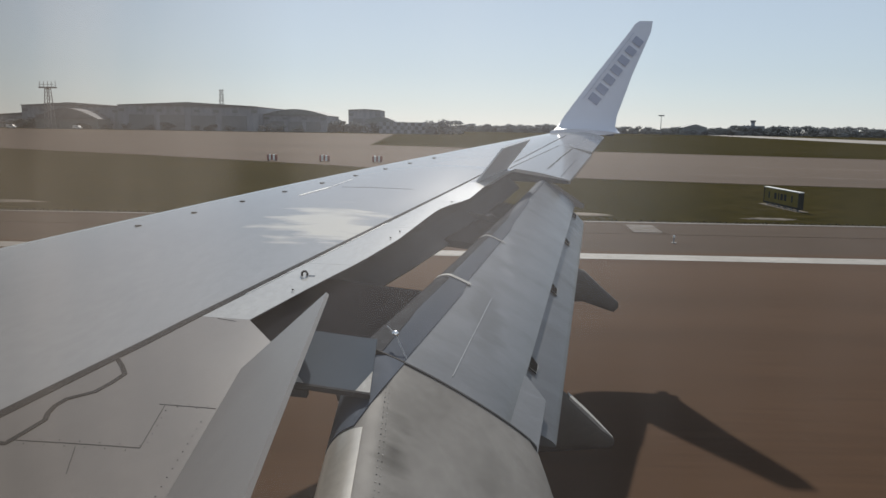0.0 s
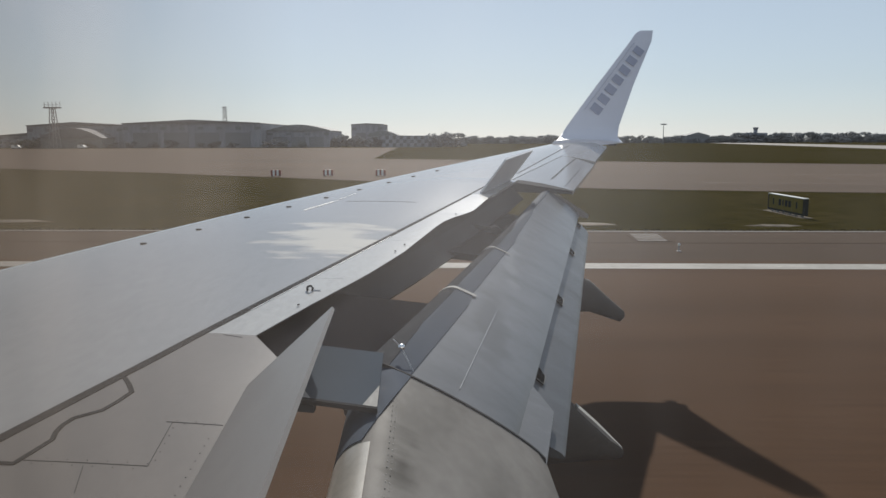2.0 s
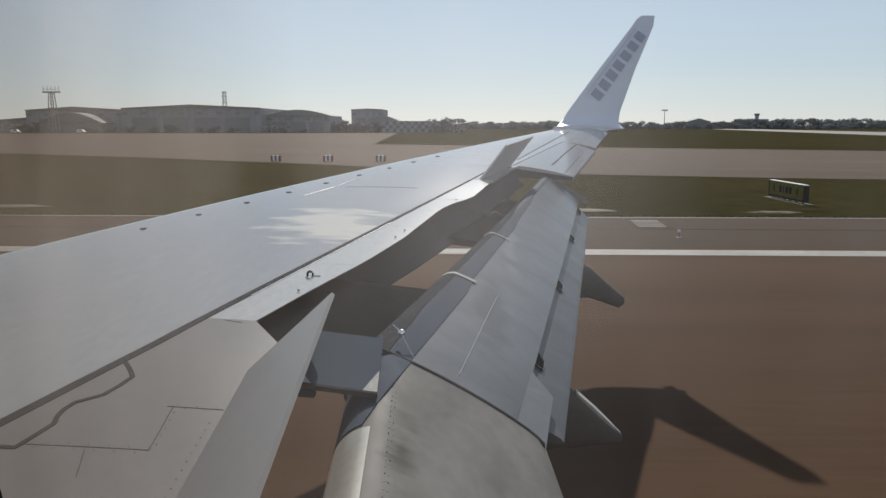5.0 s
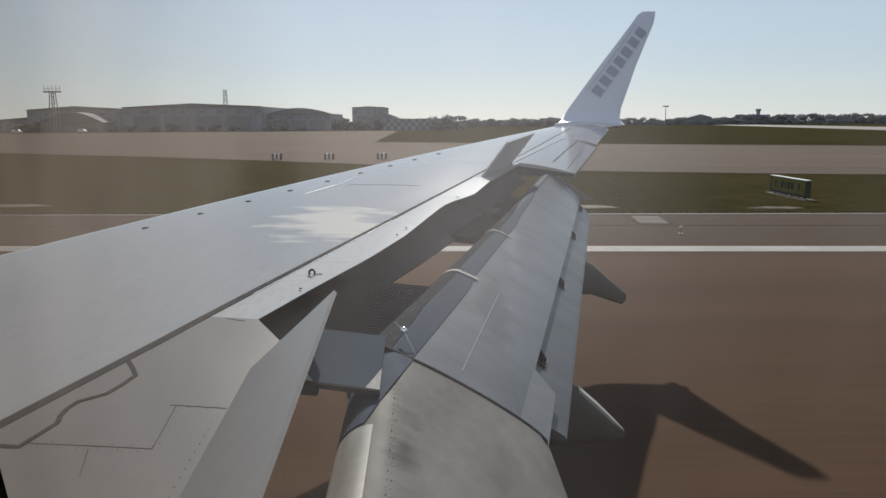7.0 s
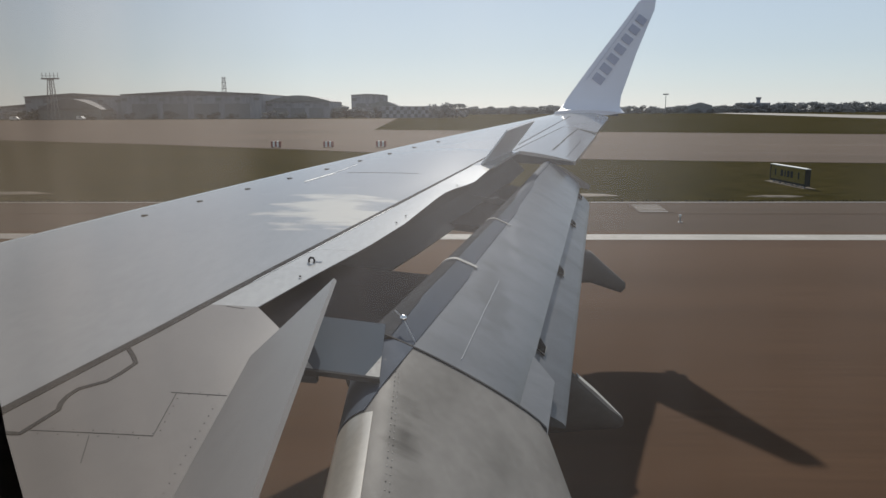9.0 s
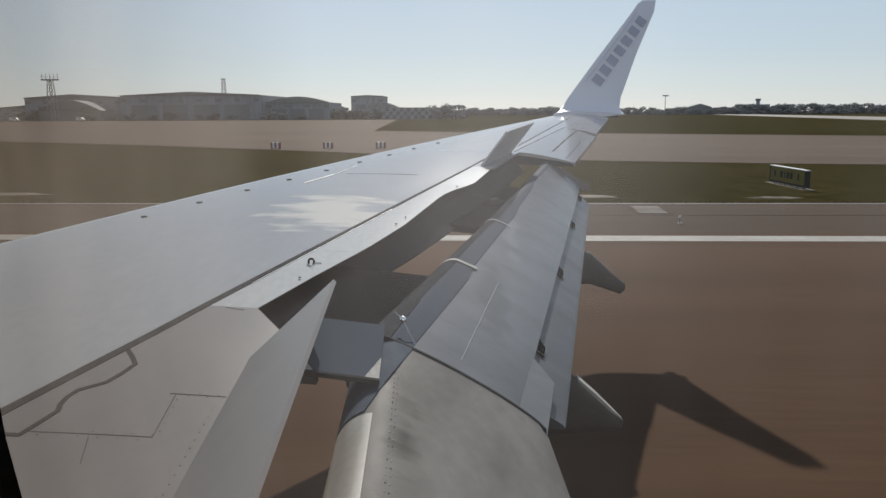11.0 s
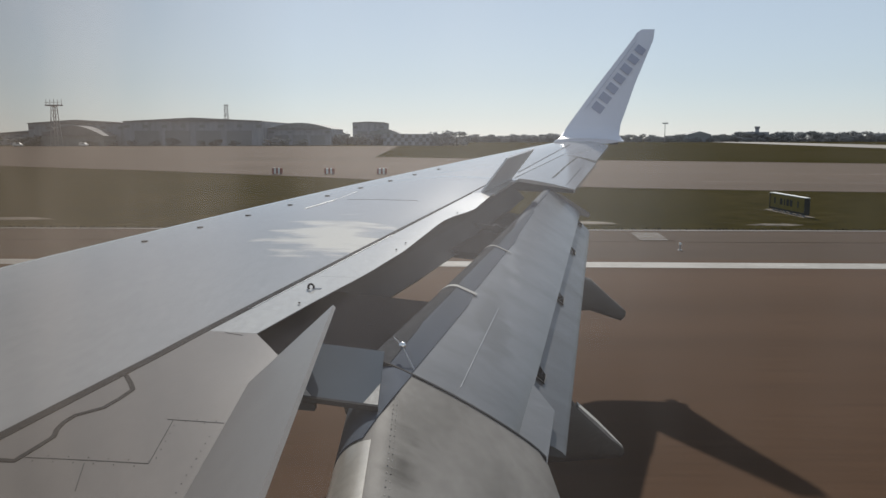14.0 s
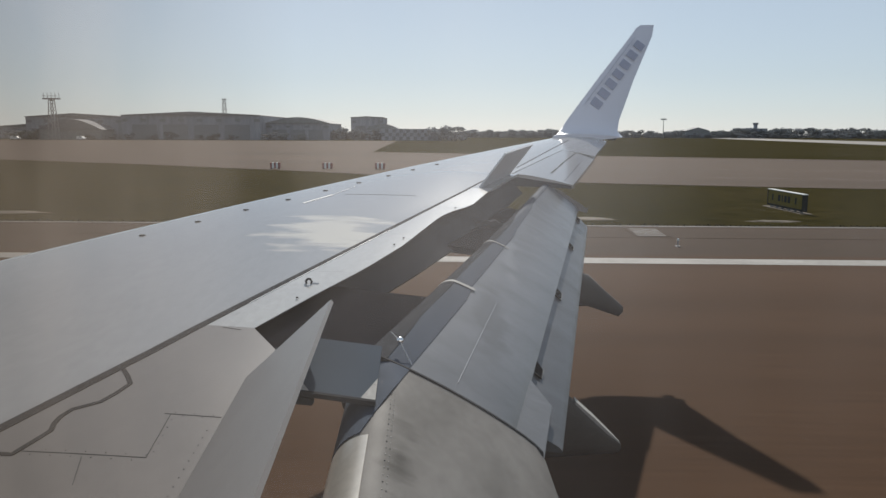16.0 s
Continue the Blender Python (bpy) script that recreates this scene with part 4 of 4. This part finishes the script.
    glare_spot.interpolation_type = "SMOOTHSTEP"
    glare_spot.inputs["From Min"].default_value, glare_spot.inputs["From Max"].default_value = 0.0, 0.068
    glare_spot.inputs["To Min"].default_value, glare_spot.inputs["To Max"].default_value = GLARE_HAZE, 0.0
    l.new(at.outputs["Value"], glare_spot.inputs["Value"])
    total = n.new("ShaderNodeMath")
    total.operation = "ADD"
    l.new(mul.outputs[0], total.inputs[0])
    l.new(glare_spot.outputs[0], total.inputs[1])
    mix = n.new("ShaderNodeMixShader")
    l.new(total.outputs[0], mix.inputs["Fac"])
    l.new(clear.outputs[0], mix.inputs[1])
    l.new(dust.outputs[0], mix.inputs[2])
    l.new(mix.outputs[0], n["Material Output"].inputs["Surface"])
    return m


HAZE_FRONT, HAZE_AFT, GLARE_HAZE = 0.086, 0.014, 0.066
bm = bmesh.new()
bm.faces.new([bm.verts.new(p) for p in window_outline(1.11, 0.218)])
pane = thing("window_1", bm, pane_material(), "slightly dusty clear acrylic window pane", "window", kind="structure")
pane.visible_shadow = False

# ------------------------------------------------------------------ distance: hangars, masts, trees
def hangar(name, x0, x1, y, depth, eave, ridge, wall, roof, label, arched=False, doors=3):
    h = tagged(new(name), label, "hangar")
    h.location = (x0, y, -0.03)
    w = x1 - x0
    part("wall", box((0, 0, 0), (w, depth, eave)), wall, h)
    prof = []
    n = 12 if arched else 2
    for k in range(n + 1):
        f = k / n
        z = eave + (ridge - eave) * (math.sin(math.pi * f) if arched else 1 - abs(2 * f - 1))
        prof.append((w * f, z))
    ring = [(-0.6, eave)] + [(x, z + 0.25) for x, z in prof] + [(w + 0.6, eave)]
    part("roof", loft([[Vector((x, -0.8, z)) for x, z in ring], [Vector((x, depth + 0.8, z)) for x, z in ring]]), roof, h, "metal sheet roof")
    dw = w / (doors + 0.5)
    for i in range(doors):
        a = dw * 0.35 + dw * i
        d = part("door", box((a, -0.25, 0), (a + dw * 0.8, 0.05, eave * 0.62)), OPENING_DARK, h, "dark sliding door")
        part("door_frame", box((a - 0.4, -0.35, eave * 0.62), (a + dw * 0.8 + 0.4, -0.05, eave * 0.62 + 0.5)), wall, d)
    for i in range(max(2, int(w / 9))):
        a = 2 + (w - 4) * i / max(1, int(w / 9) - 1)
        part("window", box((a - 1.6, -0.12, eave * 0.74), (a + 1.6, 0.02, eave * 0.86)), OPENING_DARK, h, "dark strip window")
    return h


hangar("hangar", -258, -201.6, 432, 60, 12.8, 14.6, HANGAR, ROOF_DARK, "grey aircraft hangar with a nearly flat roof", False, 2)
hangar("shelter", -240, -205, 414, 14, 5.5, 11.0, ROOF_PALE, ROOF_DARK, "pale arched hangar in front of a flat-roofed one", True, 0)
hangar("hangar", -201, -121, 430, 70, 13.7, 15.6, HANGAR, ROOF_DARK, "long grey aircraft hangar with shallow roof", False, 4)
hangar("hangar", -121, -84, 442, 40, 9.5, 12.8, HANGAR, ROOF_PALE, "low grey shed with pale curved roof", True, 3)
hangar("hangar", -300, -246, 470, 30, 7.5, 9.5, HANGAR, ROOF_DARK, "low dark shed behind the field", False, 3)
hangar("hangar", -400, -318, 480, 30, 6.5, 8.5, HANGAR, ROOF_DARK, "low dark shed behind the field", False, 3)
hangar("office_block", -84, -62, 520, 25, 14.6, 15.2, HANGAR, ROOF_PALE, "grey flat-roofed block above the sheds", False, 2)
hangar("shelter", -64, -44, 450, 20, 6.0, 9.3, HANGAR, ROOF_PALE, "pale arched aircraft shelter", True, 1)
hangar("shelter", 232, 257, 850, 18, 8.0, 11.5, ROOF_PALE, ROOF_PALE, "pale far building among the trees", False, 2)
hangar("shelter", 410, 470, 700, 18, 4.0, 5.5, ROOF_PALE, ROOF_PALE, "long low pale building far off", False, 4)

# wall of light and dark squares in front of the sheds
chequer = tagged(new("chequered_wall"), "low wall of pale and dark squares", "wall")
chequer.location = (-52, 428, -0.03)
part("backing", box((0, 0.2, 0), (34, 0.6, 6.4)), HANGAR, chequer)
square = mesh_of("square", box((0.05, 0, 0.05), (1.95, 0.25, 1.95)), ROOF_DARK)
for i in range(17):
    for j in range(3):
        if (i + j) % 2:
            sq = new("panel", square)
            sq.parent = chequer
            sq.location = (2 * i, 0, 0.2 + 2.05 * j)


def lattice_mast(x, y, high, wide, head, label):
    m = tagged(new("lattice_mast"), label, "mast")
    m.location = (x, y, -0.03)
    top = wide * 0.45
    for sx in (-1, 1):
        for sy in (-1, 1):
            part("leg", tube([(sx * wide, sy * wide, 0), (sx * top, sy * top, high)], 0.22, 6), STEEL, m)
    n = 6
    for k in range(n):
        a, b = high * k / n, high * (k + 1) / n
        ra, rb = wide + (top - wide) * k / n, wide + (top - wide) * (k + 1) / n
        for sy in (-1, 1):
            part("brace", tube([(-ra, sy * ra, a), (rb, sy * rb, b)], 0.12, 5), STEEL, m)
            part("brace", tube([(ra, sy * ra, a), (-rb, sy * rb, b)], 0.12, 5), STEEL, m)
    if head:
        deck = part("platform", box((-head, -1.4, high - 0.3), (head, 1.4, high + 0.4)), STEEL, m)
        for i in range(5):
            px = -head + 2 * head * i / 4
            part("aerial", tube([(px, 0, high + 0.4), (px, 0, high + 3.2)], 0.14, 5), STEEL, deck)
        part("hand_rail", tube([(-head, -1.4, high + 1.5), (head, -1.4, high + 1.5)], 0.10, 5), STEEL, deck)
    else:
        for k in (0.72, 0.86, 0.97):
            part("cross_arm", tube([(-wide * 1.1, 0, high * k), (wide * 1.1, 0, high * k)], 0.2, 5), STEEL, m)
    return m


lattice_mast(-224, 400, 21.5, 2.2, 4.2, "steel lattice tower with a wide aerial platform")
lattice_mast(-230, 700, 35.5, 2.4, 0, "distant steel lattice pylon with cross arms")


def lamp_mast(x, y, high):
    m = tagged(new("floodlight_mast"), "thin grey floodlight mast far off", "mast", "floodlight masts")
    m.location = (x, y, -0.03)
    part("pole", tube([(0, 0, 0), (0, 0, high)], [0.35, 0.2], 8), STEEL, m)
    head = part("lamp_head", box((-2.2, -0.4, high - 0.4), (2.2, 0.4, high + 0.5)), STEEL, m)
    part("lamp", box((-2.0, -0.55, high - 0.3), (2.0, -0.42, high + 0.3)), ROOF_PALE, head)


lamp_mast(146, 600, 15.4)
lamp_mast(452, 640, 20)
lamp_mast(520, 760, 22)
tower = tagged(new("control_tower"), "grey tower above the far trees", "tower")
tower.location = (317, 880, -0.03)
part("shaft", tube([(0, 0, 0), (0, 0, 14.5)], [2.4, 2.1], 10), HANGAR, tower)
part("cab", tube([(0, 0, 14.5), (0, 0, 15.2), (0, 0, 17.2)], [2.1, 2.8, 3.0], 10), OPENING_DARK, tower)
part("wing_block", box((-14, -4, 0), (12, 6, 11)), HANGAR, tower)


def tree(seed, high, wide):
    """A tree with a tapered trunk, limbs and a ragged crown of leaf clumps."""
    r = random.Random(seed)
    t = tagged(new("tree"), "broadleaf tree coloured pale for haze at the edge of the airfield", "tree", "trees along the airfield")
    bm = tube([(0, 0, 0), (0.1, 0.05, high * 0.3), (0.05, 0.1, high * 0.62)], [high * 0.035, high * 0.026, high * 0.012], 7)
    for i in range(6):
        a = r.uniform(0, math.tau)
        z = high * r.uniform(0.25, 0.5)
        tube([(0.1, 0.05, z), (math.cos(a) * wide * 0.25, math.sin(a) * wide * 0.25, z + high * 0.14), (math.cos(a) * wide * 0.42, math.sin(a) * wide * 0.42, z + high * 0.25)],
             [high * 0.014, high * 0.01, high * 0.005], 5, bm)
    part("trunk", bm, BARK, t)
    bm = bmesh.new()
    clumps = []
    for i in range(11):
        a, q = r.uniform(0, math.tau), r.random() ** 0.5
        clumps.append((Vector((math.cos(a) * wide * 0.42 * q, math.sin(a) * wide * 0.42 * q, high * r.uniform(0.12, 0.86))), r.uniform(0.13, 0.24) * high))
    for c, s in clumps:
        for i in range(60):
            d = Vector((r.gauss(0, 1), r.gauss(0, 1), r.gauss(0, 0.8))).normalized() * s * r.uniform(0.45, 1.08)
            p = c + d
            u = Vector((r.gauss(0, 1), r.gauss(0, 1), r.gauss(0, 1))).normalized()
            v = u.orthogonal().normalized()
            k = high * r.uniform(0.035, 0.075)
            bm.faces.new([bm.verts.new(p + u * k), bm.verts.new(p + v * k * 0.7), bm.verts.new(p - u * k), bm.verts.new(p - v * k * 0.7)])
    part("crown", bm, LEAF, t)
    return t


kinds = [tree(11, 10, 9), tree(12, 10, 12), tree(13, 10, 8), tree(14, 10, 14)]
rng = random.Random(21)
for i, t in enumerate(kinds):
    t.matrix_basis = pose(-60 - 21 * i, 470 + 9 * i, -0.05, 0, 0, 40 * i) @ Matrix.Diagonal((0.9, 0.9, 0.9, 1))


def grove(x0, x1, y0, y1, count, low, high):
    for i in range(count):
        f = (i + rng.uniform(0.1, 0.9)) / count
        s = rng.uniform(low, high) / 10
        k = rng.choice(kinds)
        c = copy_thing(k, Matrix.Identity(4))
        c.matrix_basis = pose(x0 + (x1 - x0) * f, rng.uniform(y0, y1), -0.05, 0, 0, rng.uniform(0, 360)) @ Matrix.Diagonal((s * 1.6, s * 1.6, s * 0.86, 1))


grove(-21, -6, 418, 424, 3, 8.5, 9.8)
grove(-420, -250, 425, 440, 22, 5.5, 8.5)
grove(-250, -90, 410, 422, 14, 3.5, 6.0)
grove(-90, -40, 440, 455, 9, 6.5, 8.8)
grove(-10, 110, 860, 930, 34, 7, 11.5)
grove(150, 300, 860, 930, 44, 6.5, 11)
grove(290, 420, 860, 930, 30, 10, 14)
grove(410, 640, 860, 930, 44, 9, 14.5)
grove(-130, 60, 900, 980, 20, 8, 11)
grove(100, 160, 870, 930, 14, 6.5, 9.5)
grove(150, 640, 840, 858, 70, 4.5, 8)
grove(-30, 150, 845, 860, 30, 4.5, 7.5)


# ------------------------------------------------------------------ small things on the airfield
def guidance_sign(x, y, turn, label):
    board = tagged(new("guidance_sign"), label, "sign")
    board.location = (x, y, -0.03)
    board.rotation_euler = (0, 0, radians(turn))
    board.scale = (0.92, 0.9, 0.80)
    part("panel", box((-2.0, -0.10, 0.22), (2.0, 0.10, 1.06)), SIGN_YELLOW, board, "dull yellow sign panel")
    for at, wide in ((-1.35, 0.16), (-0.65, 0.30), (-0.25, 0.30), (0.2, 0.14), (0.5, 0.30), (1.35, 0.16)):
        part("text_bar", box((at, 0.10, 0.45), (at + wide, 0.104, 0.83)), SIGN_DARK, board, "plain dark bar")
    part("frame", box((-2.06, -0.13, 1.06), (2.06, 0.13, 1.10)), WHITE_PAINT, board, "pale top edge")
    part("frame", box((-2.04, -0.12, 0.10), (2.04, 0.12, 0.22)), SIGN_DARK, board, "dark lower edge")
    for end in (-2.06, 2.0):
        part("end_cap", box((end, -0.13, 0.10), (end + 0.06, 0.13, 1.06)), SIGN_DARK, board, "dark end of the sign")
    for k in range(6):
        px = -1.75 + 0.70 * k
        part("post", box((px - 0.05, -0.05, 0), (px + 0.05, 0.05, 0.10)), STEEL, board)
    part("base_slab", box((-2.3, -0.3, -0.03), (2.3, 0.3, 0.015)), BARE_EARTH, board, "pale strip under the sign")


guidance_sign(14.85, 36.6, 92, "dull yellow guidance sign with dark bars standing on grass")


def edge_light(x, y):
    e = tagged(new("runway_light"), "small white runway edge light on a short post", "runway light", "runway lights")
    e.location = (x, y, -0.004)
    part("post", tube([(0, 0, 0), (0, 0, 0.17)], 0.02, 8), STEEL, e)
    part("lens", tube([(0, 0, 0.17), (0, 0, 0.19), (0, 0, 0.23), (0, 0, 0.25)], [0.03, 0.045, 0.04, 0.02], 10), WHITE_PAINT, e)
    part("base_plate", tube([(0, 0, 0), (0, 0, 0.015)], 0.08, 12), STEEL, e)


edge_light(6.46, 24.0)
edge_light(-53.5, 24.0)
edge_light(66.5, 24.0)


def barrier(x, y):
    b = tagged(new("marker_barrier"), "low red and white striped marker barrier", "barrier", "marker barriers")
    b.location = (x, y, -0.01)
    for i in range(5):
        part("stripe", box((-0.5 + 0.2 * i, -0.15, 0.08), (-0.3 + 0.2 * i, 0.15, 0.62)), RED_PAINT if i % 2 == 0 else WHITE_PAINT, b)
    for sx in (-0.42, 0.34):
        part("foot", box((sx, -0.25, 0), (sx + 0.08, 0.25, 0.08)), SIGN_DARK, b)


for i in range(3):
    barrier(-9.4 - 5.3 * i, 76.0)


def parked_van(x, y, turn, mat):
    v = tagged(new("service_van"), "small pale service van parked by the hangars", "van", "service vans")
    v.matrix_basis = pose(x, y, -0.03, 0, 0, turn)
    side = [(-2.3, 0.45), (2.2, 0.45), (2.3, 1.0), (1.5, 1.25), (0.9, 2.0), (-2.2, 2.05), (-2.35, 1.2)]
    part("body", loft([[Vector((a, -0.95, b)) for a, b in side], [Vector((a, 0.95, b)) for a, b in side]]), mat, v)
    part("side_window", box((-0.6, -0.97, 1.3), (0.8, -0.93, 1.85)), OPENING_DARK, v)
    for wx in (-1.4, 1.4):
        for wy in (-0.95, 0.8):
            part("wheel", tube([(wx, wy, 0.36), (wx, wy + 0.16, 0.36)], 0.36, 12), SEAL_RUBBER, v)


parked_van(-236, 385, 8, WHITE_PAINT)
parked_van(-205, 392, -15, WHITE_PAINT)
parked_van(-262, 398, 80, ROOF_PALE)
